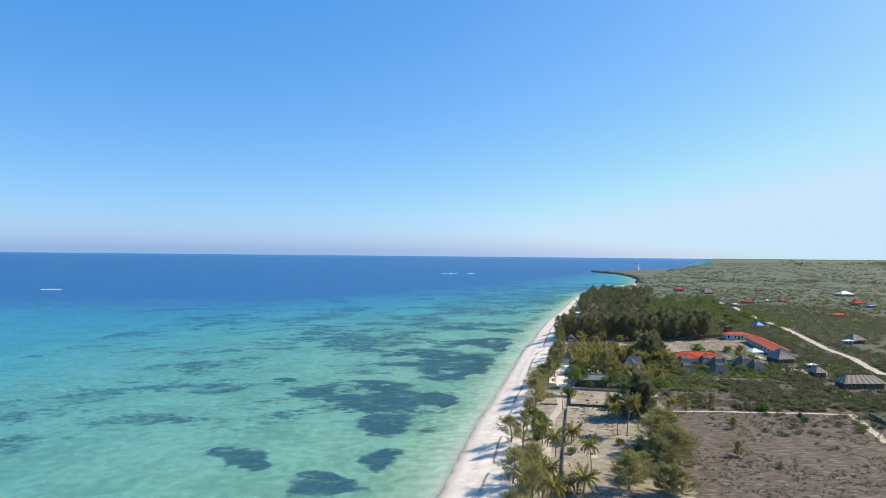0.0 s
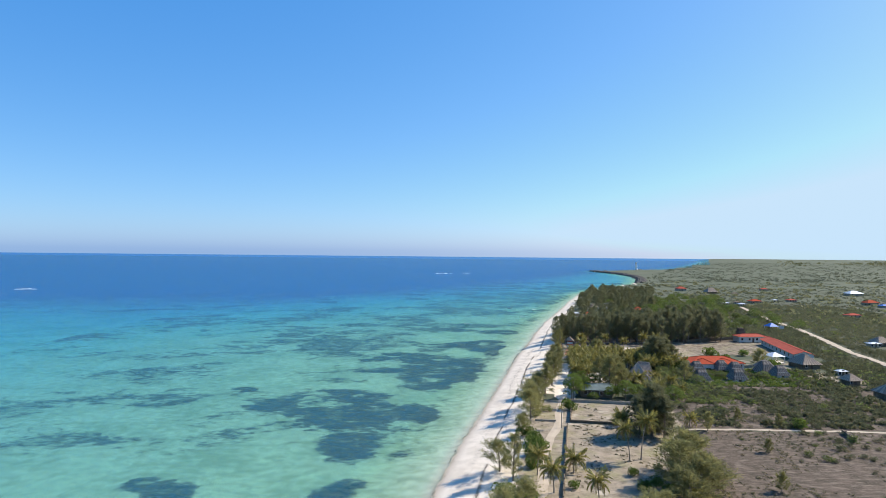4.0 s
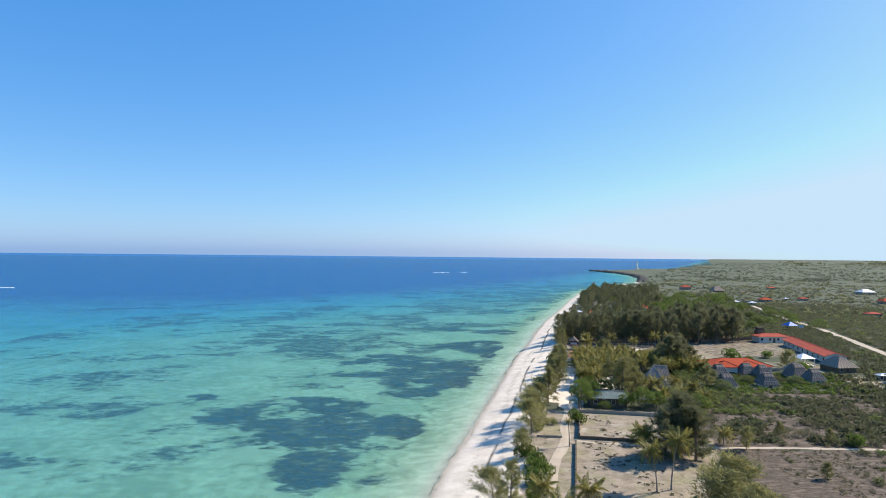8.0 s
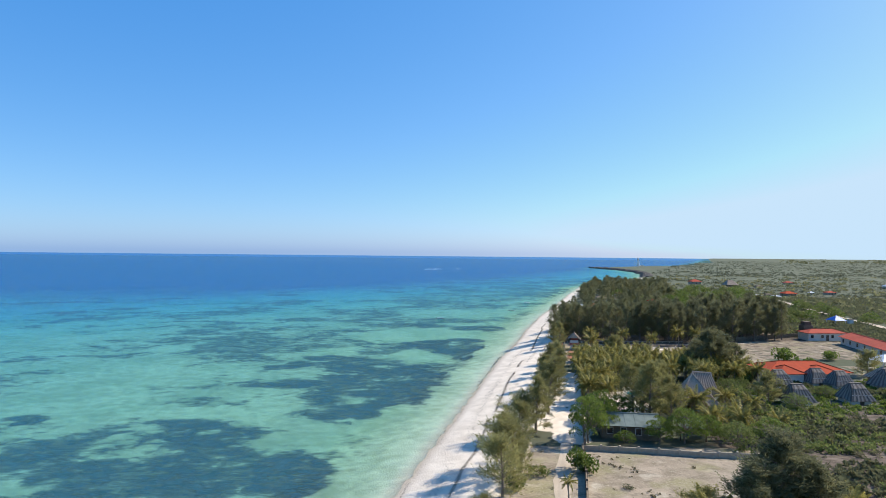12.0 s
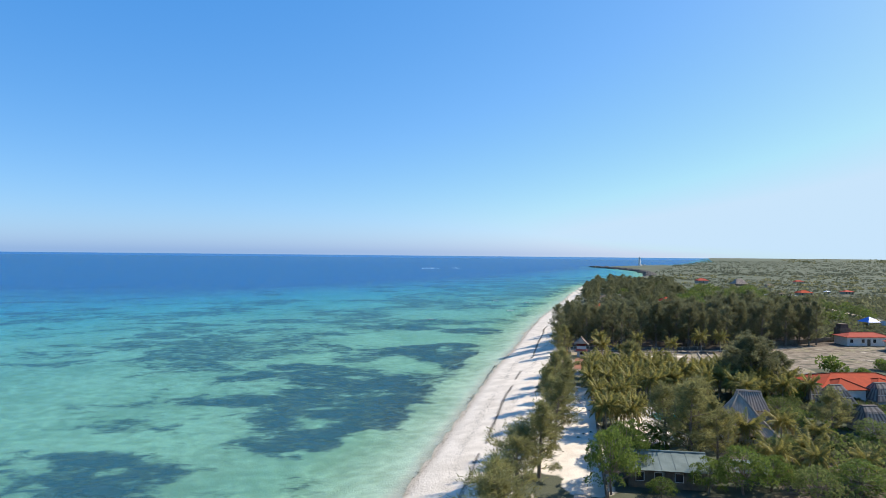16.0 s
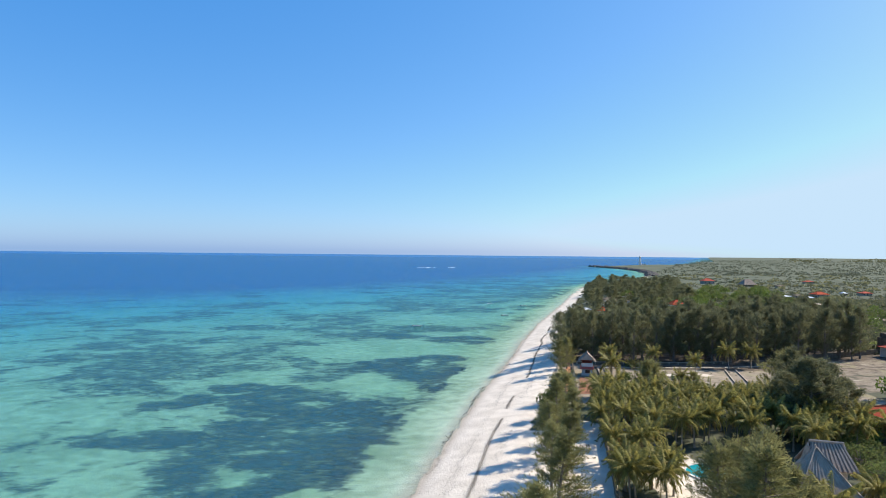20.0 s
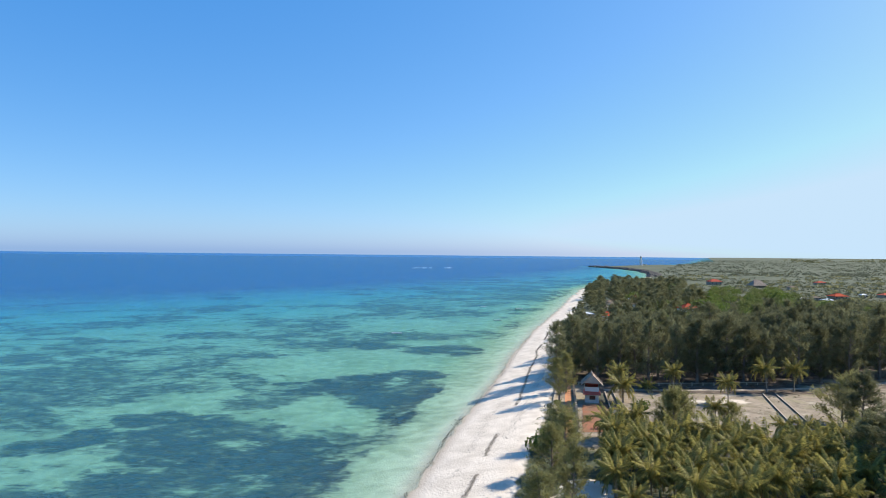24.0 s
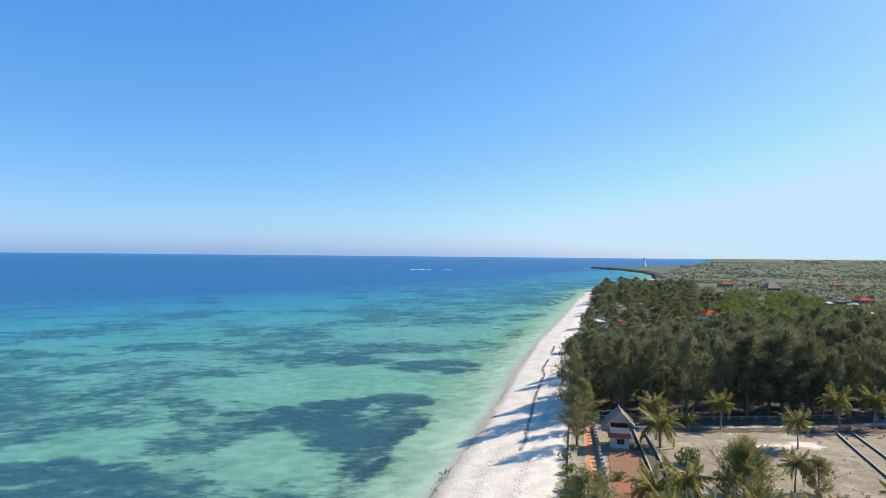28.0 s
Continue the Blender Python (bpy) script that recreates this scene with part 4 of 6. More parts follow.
def scrub(n, x0, x1, y0, y1, test, rlo, rhi):
    """Single bushes strewn over a stretch of ground."""
    made = 0
    while made < n:
        x, y = RNG.uniform(x0, x1), RNG.uniform(y0, y1)
        made += 1
        if not test(x, y):
            continue
        r = RNG.uniform(rlo, rhi) * (1.5 if RNG.uniform() < 0.15 else 1)
        k = RNG.uniform()
        put_bush(x, y, r, r * RNG.uniform(0.7, 1.1), BUSHES_GREY if k < 0.25 else (BUSHES_BRIGHT if k > 0.85 else BUSHES))


def patchy(x, y, size, seed):
    return float(fbm(np.array([x]), np.array([y]), size, 2, seed)[0])


scrub(250, 28, 112, 187, 243, lambda x, y: patchy(x, y, 14, 3) > -0.25 and not (86 < x < 118 and 236 < y), 0.6, 1.25)
scrub(90, 17, 92, 95, 184, lambda x, y: patchy(x, y, 16, 6) > 0.1, 0.25, 0.6)
scrub(40, 55, 85, 168, 184, lambda x, y: True, 0.5, 1.1)
scrub(110, 47, 92, 130, 178, lambda x, y: patchy(x, y, 10, 8) > -0.1, 0.35, 0.8)


def strewn(name, xs, ys, radii, quads, mat, label, seed, squash=0.8, slim=False, leaf=0.6):
    """Far scrub: one mesh of many small clumps, each a handful of leaves."""
    rng = np.random.default_rng(seed)
    n = len(xs)
    z = land_z(xs, ys)
    d = rng.normal(0, 1, (n, quads, 3))
    d /= np.linalg.norm(d, axis=2)[..., None]
    d[..., 2] = np.abs(d[..., 2])
    r = radii[:, None, None]
    c = np.stack([xs, ys, z], 1)[:, None] + d * r * (1, 1, squash) * rng.uniform(0.55, 1.0, (n, quads, 1))
    size = np.repeat(radii, quads)
    v, f = leaves(c.reshape(-1, 3), d.reshape(-1, 3), 1.0, 0.8, rng, 0.8, slim)
    k = 3 if slim else 4
    base = np.repeat(c.reshape(-1, 3), k, 0)
    v = base + (v - base) * np.repeat(size, k)[:, None] * leaf
    ob = mesh_thing(name, v, f, mat)
    return tagged(ob, label, "scrub", kind="stuff")


def far_points(n, rng, ylo, yhi, power=1.0, xmax=1.15):
    y = ylo + (yhi - ylo) * rng.uniform(0, 1, n) ** power
    lo = edge_x(y) + 6
    x = lo + rng.uniform(0, 1, n) * (y * xmax + 60 - lo)
    return x, y


def free(x, y):
    """Where scrub may stand: off the road, the yards and the woods."""
    ok = near_line(x, y, ROAD, 3.5, 0.5) < 0.3
    for x0, x1, y0, y1 in ((-60, 86, 80, 270), (-60, 112, 266, 400), (66, 124, 294, 346), (108, 131, 282, 346), (99, 121, 215, 229), (102, 114, 264, 279), (102, 110, 236, 245), (96, 108, 276, 290), (84, 95, 248, 266)):
        ok &= ~((x > x0) & (x < x1) & (y > y0) & (y < y1))
    return ok


HOUSES = [(56.4, 244, 3.8), (69.8, 246, 3.8), (61.7, 261, 3.6), (58.6, 263.3, 3.4), (71.8, 263.3, 3.6), (75.7, 260.5, 3.6), (86.2, 259, 4.2), (88.4, 253.5, 3.8), (88, 263, 4.2),
          (63, 269, 7), (71, 270, 7), (79, 270, 7), (108, 272, 6), (105.5, 240.5, 4), (102, 282.5, 5), (113, 257, 3.5), (109, 248, 7), (109, 262, 4)]


def house_free(x, y):
    ok = np.ones(np.shape(x), bool)
    for a, b, r in HOUSES:
        ok &= np.hypot(x - a, y - b) > r
    return ok


ROAD = [(210.7, 540), (184.9, 447), (174.3, 392), (161.6, 348.5), (149.6, 307.7), (145.2, 280.6), (136.4, 255.1), (133, 243)]
TRACK_LINE = [(3.4, 216), (1.6, 208), (-0.7, 199), (-2.1, 190.8), (-3.8, 184.4), (-6.2, 178.5), (-8.4, 171), (-10.4, 162.5), (-13.2, 147), (-16.5, 132), (-20, 115), (-24, 95)]
rng = np.random.default_rng(31)
for n, ylo, yhi, power, rlo, rhi, quads, mat, label in (
        (10500, 120, 480, 1.1, 0.6, 1.6, 27, BUSH_LEAF, "olive green coastal scrub"), (2200, 170, 520, 1.0, 0.8, 1.8, 32, BRIGHT_LEAF, "fresh green coastal scrub"),
        (9000, 480, 1000, 1.2, 0.7, 1.7, 12, PLAIN_LEAF, "distant green scrub"), (1300, 420, 1000, 1.3, 1.5, 3.6, 18, NEEDLES_DARK, "distant dark shrubs"),
        (9000, 1000, 3000, 1.4, 1.6, 3.6, 7, PLAIN_LEAF, "far scrub plain"), (1600, 2300, 4200, 1.0, 6.0, 11.0, 9, NEEDLES_DARK, "dark far tree line on the horizon")):
    x, y = far_points(n, rng, ylo, yhi, power)
    ok = free(x, y) & (fbm(x, y, 45, 2, 12) > -0.5)
    if ylo == 2300:
        ok &= (x > y * 0.52) & (fbm(x, y, 300, 2, 40) > -0.2)
    strewn("coastal_scrub", x[ok], y[ok], rng.uniform(rlo, rhi, int(ok.sum())), quads, mat, label, n, 0.75 if yhi < 600 else 0.28, leaf=0.48 if yhi < 600 else 0.7)
x, y = rng.uniform(100, 290, 5200), rng.uniform(335, 560, 5200)
ok = free(x, y) & (x > 112 + 0.2 * (y - 335))
strewn("low_scrub", x[ok][:4000], y[ok][:4000], rng.uniform(0.7, 2.0, int(ok.sum()))[:4000], 30, BUSH_LEAF, "close-grown olive scrub behind the bare yard", 84, 0.7, leaf=0.42)
strewn("low_scrub", x[ok][4000:], y[ok][4000:], rng.uniform(0.8, 2.4, int(ok.sum()))[4000:], 30, NEEDLES_DARK, "dark thorny scrub behind the bare yard", 85, 0.8, leaf=0.4)
x, y = rng.uniform(112, 168, 2300), rng.uniform(226, 400, 2300)
ok = (near_line(x, y, ROAD, 3.5, 0.5) < 0.3) & house_free(x, y) & ~((x < 133 + 0.2 * (y - 330)) & (y > 277) & (y < 352)) & ~((x < 121) & (y < 231))
strewn("low_scrub", x[ok], y[ok], rng.uniform(0.6, 1.7, int(ok.sum())), 30, BUSH_LEAF, "olive scrub between the long house and the road", 86, 0.75, leaf=0.42)
x, y = rng.uniform(30, 60, 210), rng.uniform(211, 239, 210)
ok = np.hypot(x - 33.4, y - 240.6) > 7
strewn("garden_planting", x[ok], y[ok], rng.uniform(0.5, 1.3, int(ok.sum())), 60, BRIGHT_LEAF, "fresh green planting round the thatched house", 87, 0.95, leaf=0.4)
x, y = rng.uniform(26, 100, 2600), rng.uniform(187, 268, 2600)
ok = (fbm(x, y, 14, 2, 3) + fbm(x, y, 40, 2, 33) > -0.15 - (y > 225) * 0.4) & ~((x > 84) & (y > 236)) & house_free(x, y) & ~((x < 44) & (y > 214))
strewn("low_scrub", x[ok], y[ok], rng.uniform(0.35, 1.1, int(ok.sum())), 40, BUSH_LEAF, "low olive scrub between the bushes", 79, 0.8)
x, y = rng.uniform(82, 140, 1500), rng.uniform(186, 300, 1500)
ok = free(x, y) & house_free(x, y) & ~((x > 104) & (y > 279))
strewn("low_scrub", x[ok], y[ok], rng.uniform(0.5, 1.3, int(ok.sum())), 34, BUSH_LEAF, "olive green scrub round the yards", 80, 0.85)
x, y = rng.uniform(46, 98, 800), rng.uniform(236, 268, 800)
ok = house_free(x, y)
strewn("garden_planting", x[ok], y[ok], rng.uniform(0.3, 0.85, int(ok.sum())), 44, BROAD_LEAF, "green garden planting between bungalows", 81, 0.9)
x, y = rng.uniform(30, 100, 900), rng.uniform(187, 240, 900)
strewn("low_scrub", x, y, rng.uniform(0.15, 0.5, 900), 30, BUSH_LEAF, "small olive bushes dotted over bare soil", 82, 0.9)
x, y = rng.uniform(19.5, 27.5, 160), rng.uniform(296, 311, 160)
ok = (fbm(x, y, 3, 2, 5) > 0.05) & (x < 23.4 + 0.235 * (y - 294.5))
strewn("dry_tufts", x[ok], y[ok], rng.uniform(0.08, 0.2, int(ok.sum())), 10, BUSH_LEAF, "thin weeds on red soil", 83, 0.6)
# dry tufts on the cleared field and the plots
x, y = rng.uniform(0, 100, 7000), rng.uniform(90, 184, 7000)
ok = (fbm(x, y, 9, 2, 21) > -0.15) & (x > 29 - 0.245 * (184 - y) - 3)
strewn("dry_tufts", x[ok], y[ok], rng.uniform(0.12, 0.4, int(ok.sum())), 12, GREY_BUSH, "low dry tufts on a cleared field", 77, 0.6, True, 0.85)
x, y = rng.uniform(-16, 20, 2600), rng.uniform(112, 210, 2600)
ok = (fbm(x, y, 7, 3, 24) > 0.0) & (x > -15.5 + 0.22 * (y - 112)) & (x < 19 + 0.05 * (y - 112)) & (near_line(x, y, TRACK_LINE, 1.4, 0.4) < 0.4)
strewn("dry_tufts", x[ok], y[ok], rng.uniform(0.1, 0.36, int(ok.sum())), 12, GREY_BUSH, "dry grass tufts and stones on pale sandy plots", 88, 0.5, True, 0.85)
x, y = rng.uniform(-14, 80, 1500), rng.uniform(186, 322, 1500)
ok = (fbm(x, y, 9, 2, 22) > 0.1) & (x > edge_x(y) + 2) & ~((x > 18) & (x < 29) & (y > 294) & (y < 322))
strewn("dry_tufts", x[ok], y[ok], rng.uniform(0.1, 0.3, int(ok.sum())), 10, GREY_BUSH, "short dry grass tufts on sandy ground", 78, 0.6, True, 0.85)


# ---- roads, plots, walls ----
def ribbon(name, pts, width, mat, label, category, lift=0.03, wobble=0.25):
    """A strip along pts, laid on the ground, with uneven rims; lower in its two ruts than between them."""
    P = []
    for (ax, ay), (bx, by) in zip(pts, pts[1:]):
        n = max(2, int(math.hypot(bx - ax, by - ay) / 2.0))
        P += [(ax + (bx - ax) * k / n, ay + (by - ay) * k / n) for k in range(n)]
    P.append(pts[-1])
    v, f = [], []
    across = (-0.5, -0.28, -0.1, 0.1, 0.28, 0.5)
    for k, (x, y) in enumerate(P):
        x0, y0 = P[max(k - 2, 0)]
        x1, y1 = P[min(k + 2, len(P) - 1)]
        d = math.hypot(x1 - x0, y1 - y0)
        nx, ny = (y1 - y0) / d, -(x1 - x0) / d
        for j, a in enumerate(across):
            w = width * a + (RNG.normal(0, wobble * 0.5) if j in (0, 5) else 0)
            px, py = x + nx * w, y + ny * w
            v.append((px, py, zat(px, py) + lift + (0.03 if j in (2, 3) else 0.0)))
        if k:
            m = (k - 1) * 6
            f += [(m + j, m + j + 1, m + j + 7, m + j + 6) for j in range(5)]
    return tagged(mesh_thing(name, v, f, mat), label, category, kind="structure")


ribbon("road", ROAD, 3.3, TRACK, "pale unpaved road through the scrub", "road", 0.25, 0.6)
ribbon("track", TRACK_LINE, 2.1, TRACK,
       "curving sandy track beside a low wall", "track")
ribbon("track", [(-0.6, 188.6), (3.8, 186.9), (14, 185.6), (27.4, 184.6), (42.6, 185.4), (60, 185.2), (80, 184)], 1.3, TRACK, "narrow sandy path between plots", "track", 0.03)
ribbon("track", [(82.5, 184), (80.8, 179.5), (77.6, 169.8), (74.0, 157.8), (72, 148)], 2.2, TRACK, "bare reddish track across scrub", "track", 0.04)
ribbon("track", [(30, 323.5), (45, 323.8), (62, 325), (80, 328), (96, 334)], 1.3, TRACK, "grey sandy track in front of the wood", "track", 0.03)
ribbon("paved_path", [(24.0, 330), (22.4, 321), (20.1, 310.4), (17.6, 297.4), (16.6, 292)], 1.15, BRICK_PATH, "straight orange paved garden path", "path", 0.04, 0.02)


def plot(name, x0, x1, y0, y1, lean, mat, label):
    """A bed of other soil, slightly proud of the ground, with a soft uneven surface."""
    xs, ys = np.linspace(x0, x1, 14), np.linspace(y0, y1, 40)
    X, Y = np.meshgrid(xs, ys)
    X = X + lean * (Y - y0) + fbm(X, Y, 3, 2, 3) * 0.12
    Z = land_z(X, Y) + 0.06 + fbm(X, Y, 1.5, 2, 8) * 0.03
    n = len(xs)
    i = (np.arange(len(ys) - 1)[:, None] * n + np.arange(n - 1)[None]).ravel()
    return tagged(mesh_thing(name, np.stack([X.ravel(), Y.ravel(), Z.ravel()], 1), np.stack([i, i + 1, i + n + 1, i + n], 1), mat), label, "soil", kind="structure")


plot("soil_plot", 19.0, 23.6, 294.5, 311.5, 0.235, RED_SOIL, "bare red soil plot behind the small tower")
plot("soil_plot", 8.0, 13.0, 133, 142, 0.1, RED_SOIL, "patch of reddish bare soil under trees")


def wall(pts, h, t, mat, label, every=3.0, post=0.0, cap=None, tall=1.22):
    """A garden wall along pts: a panel for each bay, with posts and a cap."""
    root = thing("garden_wall", Matrix(), label, "wall", kind="structure")
    for (ax, ay), (bx, by) in zip(pts, pts[1:]):
        d = math.hypot(bx - ax, by - ay)
        n = max(1, int(round(d / every)))
        ang = math.atan2(by - ay, bx - ax)
        for k in range(n):
            px, py = ax + (bx - ax) * k / n, ay + (by - ay) * k / n
            z = zat(px, py)
            hh = h * RNG.uniform(0.93, 1.04)
            m = Matrix.Translation((px, py, z)) @ Matrix.Rotation(ang, 4, "Z")
            o = part("panel", Geo().box(0.0, d / n, -t / 2, t / 2, -0.3, hh, 0.01), mat, root)
            o.matrix_basis = m
            if cap:
                o = part("cap", Geo().box(0.0, d / n - 0.01, -t * 0.75, t * 0.75, hh + 0.003, hh + 0.07, 0.015), cap, root)
                o.matrix_basis = m
            if post:
                o = part("post", Geo().box(-post / 2, post / 2, -post / 2 - 0.02, post / 2 + 0.02, -0.3, h * tall, 0.02), CAP_STONE if cap else mat, root)
                o.matrix_basis = m
    return root


wall([(0.7, 190.2), (2.8, 200), (5.0, 212)], 1.0, 0.22, GREY_WALL, "weathered grey block wall beside the lane", 3.0, 0.3)
wall([(0.6, 190.0), (7.8, 188.8), (14.1, 187.8), (26, 186.8)], 0.7, 0.25, GREY_WALL, "low crumbling stone wall at a plot edge", 2.6, 0.0)
wall([(-0.9, 186.2), (-5.8, 163), (-10.7, 139.5), (-13.6, 125), (-18, 104)], 0.7, 0.24, GREY_WALL, "long low dark stone wall beside the track", 3.0, 0.28)
wall([(5.0, 212.2), (13.4, 211), (22.3, 209.4), (33, 208.6)], 0.85, 0.2, CAP_STONE, "pale garden wall with square posts", 3.0, 0.32)
wall([(5.6, 213), (8.2, 226), (10.8, 238), (13.8, 252), (17.2, 270)], 1.25, 0.2, GREY_WALL, "tall grey compound wall along the sandy lane", 3.0, 0.26)
wall([(-2.8, 214.1), (-5.7, 202.5)], 0.7, 0.3, CAP_STONE, "low pale stone wall near the beach", 2.4)
wall([(-8.4, 191.1), (-2.9, 190.7)], 0.5, 0.3, CAP_STONE, "low pale stone wall across the sand", 2.4)
wall([(23.9, 323.5), (20.9, 307.2), (18.2, 293)], 0.42, 0.2, GREY_WALL, "low dark garden wall with tall pale square posts", 1.55, 0.32, CAP_STONE, 2.6)
wall([(29.5, 321.2), (27.2, 309), (24.6, 295)], 0.25, 0.16, GREY_WALL, "narrow stone wall beside the red soil", 2.6, 0.0, CAP_STONE)
wall([(31.0, 321), (29.2, 310), (27.0, 299)], 0.25, 0.16, GREY_WALL, "stone wall edging a grassy plot", 2.6, 0.0, CAP_STONE)
wall([(60.2, 321.0), (57.5, 312.5), (54.0, 301)], 0.2, 0.18, GREY_WALL, "low stone wall across a grassy plot", 2.6, 0.0, CAP_STONE)
wall([(62.6, 320.8), (60.2, 312), (57, 301)], 0.2, 0.18, GREY_WALL, "low stone wall across a grassy plot", 2.6, 0.0, CAP_STONE)
wall([(86.5, 334.5), (92, 337.7), (104, 342), (115.4, 346.8)], 1.5, 0.25, GREY_WALL, "long dark boundary wall behind a bare yard", 4.0, 0.3)
wall([(26, 328.2), (40, 327.6), (54, 328.6), (66, 330)], 0.5, 0.2, GREY_WALL, "low grey wall in front of the wood", 2.4, 0.26, CAP_STONE)
wall([(64.6, 176.0), (66.5, 183.5)], 1.0, 0.25, GREY_WALL, "short dark wall end at a field corner", 2.5, 0.3)
wall([(81.5, 160), (84.5, 172), (86, 182)], 1.2, 0.25, GREY_WALL, "dark wall beside the bare track", 3.0, 0.3)
wall([(14.7, 297), (17.6, 311), (20.5, 324)], 0.28, 0.3, CAP_STONE, "low pale retaining wall above the beach", 2.4)


# ---- roofs and houses ----
def face_strips(root, a, b, c, d, n, mat_a, mat_b, t=0.12, name="thatch_strip"):
    """A roof slope (eave a b, ridge c d) laid as strips from ridge to eave, every other one prouder and paler."""
    a, b, c, d = (Vector(p) for p in (a, b, c, d))
    up = (b - a).cross(d - a).normalized()
    for k in range(n):
        s0, s1 = k / n, (k + 0.97) / n
        off = up * (0.03 * RNG.uniform(0, 1) + (0.03 if k % 2 else 0.0))
        g = Geo().slab(a.lerp(b, s0) + off, a.lerp(b, s1) + off, d.lerp(c, s1) + off, d.lerp(c, s0) + off, t)
        part(name, g, mat_b if k % 2 else mat_a, root)


def hip(root, w, d, z0, z1, rw, rd, n=7, mats=(None, None), name="thatch_strip"):
    """A hipped roof over w x d at height z0, rising to a ridge field rw x rd at z1, in the thing's own axes."""
    a, b = mats
    E = [(-w / 2, -d / 2, z0), (w / 2, -d / 2, z0), (w / 2, d / 2, z0), (-w / 2, d / 2, z0)]
    R = [(-rw / 2, -rd / 2, z1), (rw / 2, -rd / 2, z1), (rw / 2, rd / 2, z1), (-rw / 2, rd / 2, z1)]
    for k in range(4):
        j = (k + 1) % 4
        face_strips(root, E[k], E[j], R[j], R[k], n if k % 2 == 0 else max(3, int(n * d / w)), a, b, 0.12, name)


def window(root, x, y, z, w, h, turn=0.0):
    """A window: a frame proud of the wall, a dark pane set in it. Faces -y at turn 0."""
    fr = part("window", Geo().box(-w / 2 - 0.07, w / 2 + 0.07, -0.05, 0.02, -h / 2 - 0.07, -h / 2).box(-w / 2 - 0.07, w / 2 + 0.07, -0.05, 0.02, h / 2, h / 2 + 0.07)
              .box(-w / 2 - 0.07, -w / 2, -0.05, 0.02, -h / 2, h / 2).box(w / 2, w / 2 + 0.07, -0.05, 0.02, -h / 2, h / 2), WHITE_WALL, root)
    fr.matrix_basis = pose(x, y, z, 0, 0, turn)
    part("pane", Geo().box(-w / 2, w / 2, -0.02, 0.012, -h / 2, h / 2), DARK_GLASS, fr)


def bungalow(x, y, turn, w=6.4, d=6.4, h=4.6):
    """A steep thatched bungalow: a low wall all but hidden under a truncated pyramid roof with a raised cap."""
    r = thing("thatched_bungalow", pose(x, y, zat(x, y), 0, 0, turn), "thatched bungalow with a steep grey truncated roof", "house", "row of thatched bungalows")
    part("wall", Geo().box(-w / 2 + 0.6, w / 2 - 0.6, -d / 2 + 0.6, d / 2 - 0.6, -0.3, 1.9), WHITE_WALL, r)
    hip(r, w, d, 0.8, h * 0.82, w * 0.52, d * 0.45, 12, (THATCH_SLATE, THATCH_SLATE_PALE))
    hip(r, w * 0.6, d * 0.52, h * 0.76, h, w * 0.44, d * 0.12, 6, (THATCH_SLATE, THATCH_SLATE_PALE))
    part("ridge_cap", Geo().box(-w * 0.24, w * 0.24, -d * 0.08, d * 0.08, h - 0.04, h + 0.12, 0.06), THATCH_SLATE, r)
    part("door", Geo().box(-0.45, 0.45, -d / 2 + 0.52, -d / 2 + 0.597, 0.0, 1.8), DARK_WOOD, r)
    window(r, -1.4, -d / 2 + 0.595, 1.1, 0.7, 0.7)
    return r


THATCH_SLATE = plain("slate_grey_thatch", (0.11, 0.09, 0.078), (0.155, 0.13, 0.112), 1.6, 0.95, 7, 0.1)
THATCH_SLATE_PALE = plain("bleached_thatch", (0.21, 0.18, 0.155), (0.29, 0.25, 0.215), 1.6, 0.95, 7, 0.1)
for x, y, turn, k in [(58.0, 243.5, 4, 1.0), (71.4, 245.5, 4, 1.0), (63.3, 260.5, 6, 0.95), (60.2, 262.8, 8, 0.9), (73.4, 262.8, 6, 0.95), (77.3, 260.0, 6, 0.95), (87.8, 258.5, 8, 1.15), (90.0, 253.0, 8, 1.0)]:
    bungalow(x - 1.6, y + 0.5, turn, 5.5 * k, 5.4 * k, 4.0 * k)


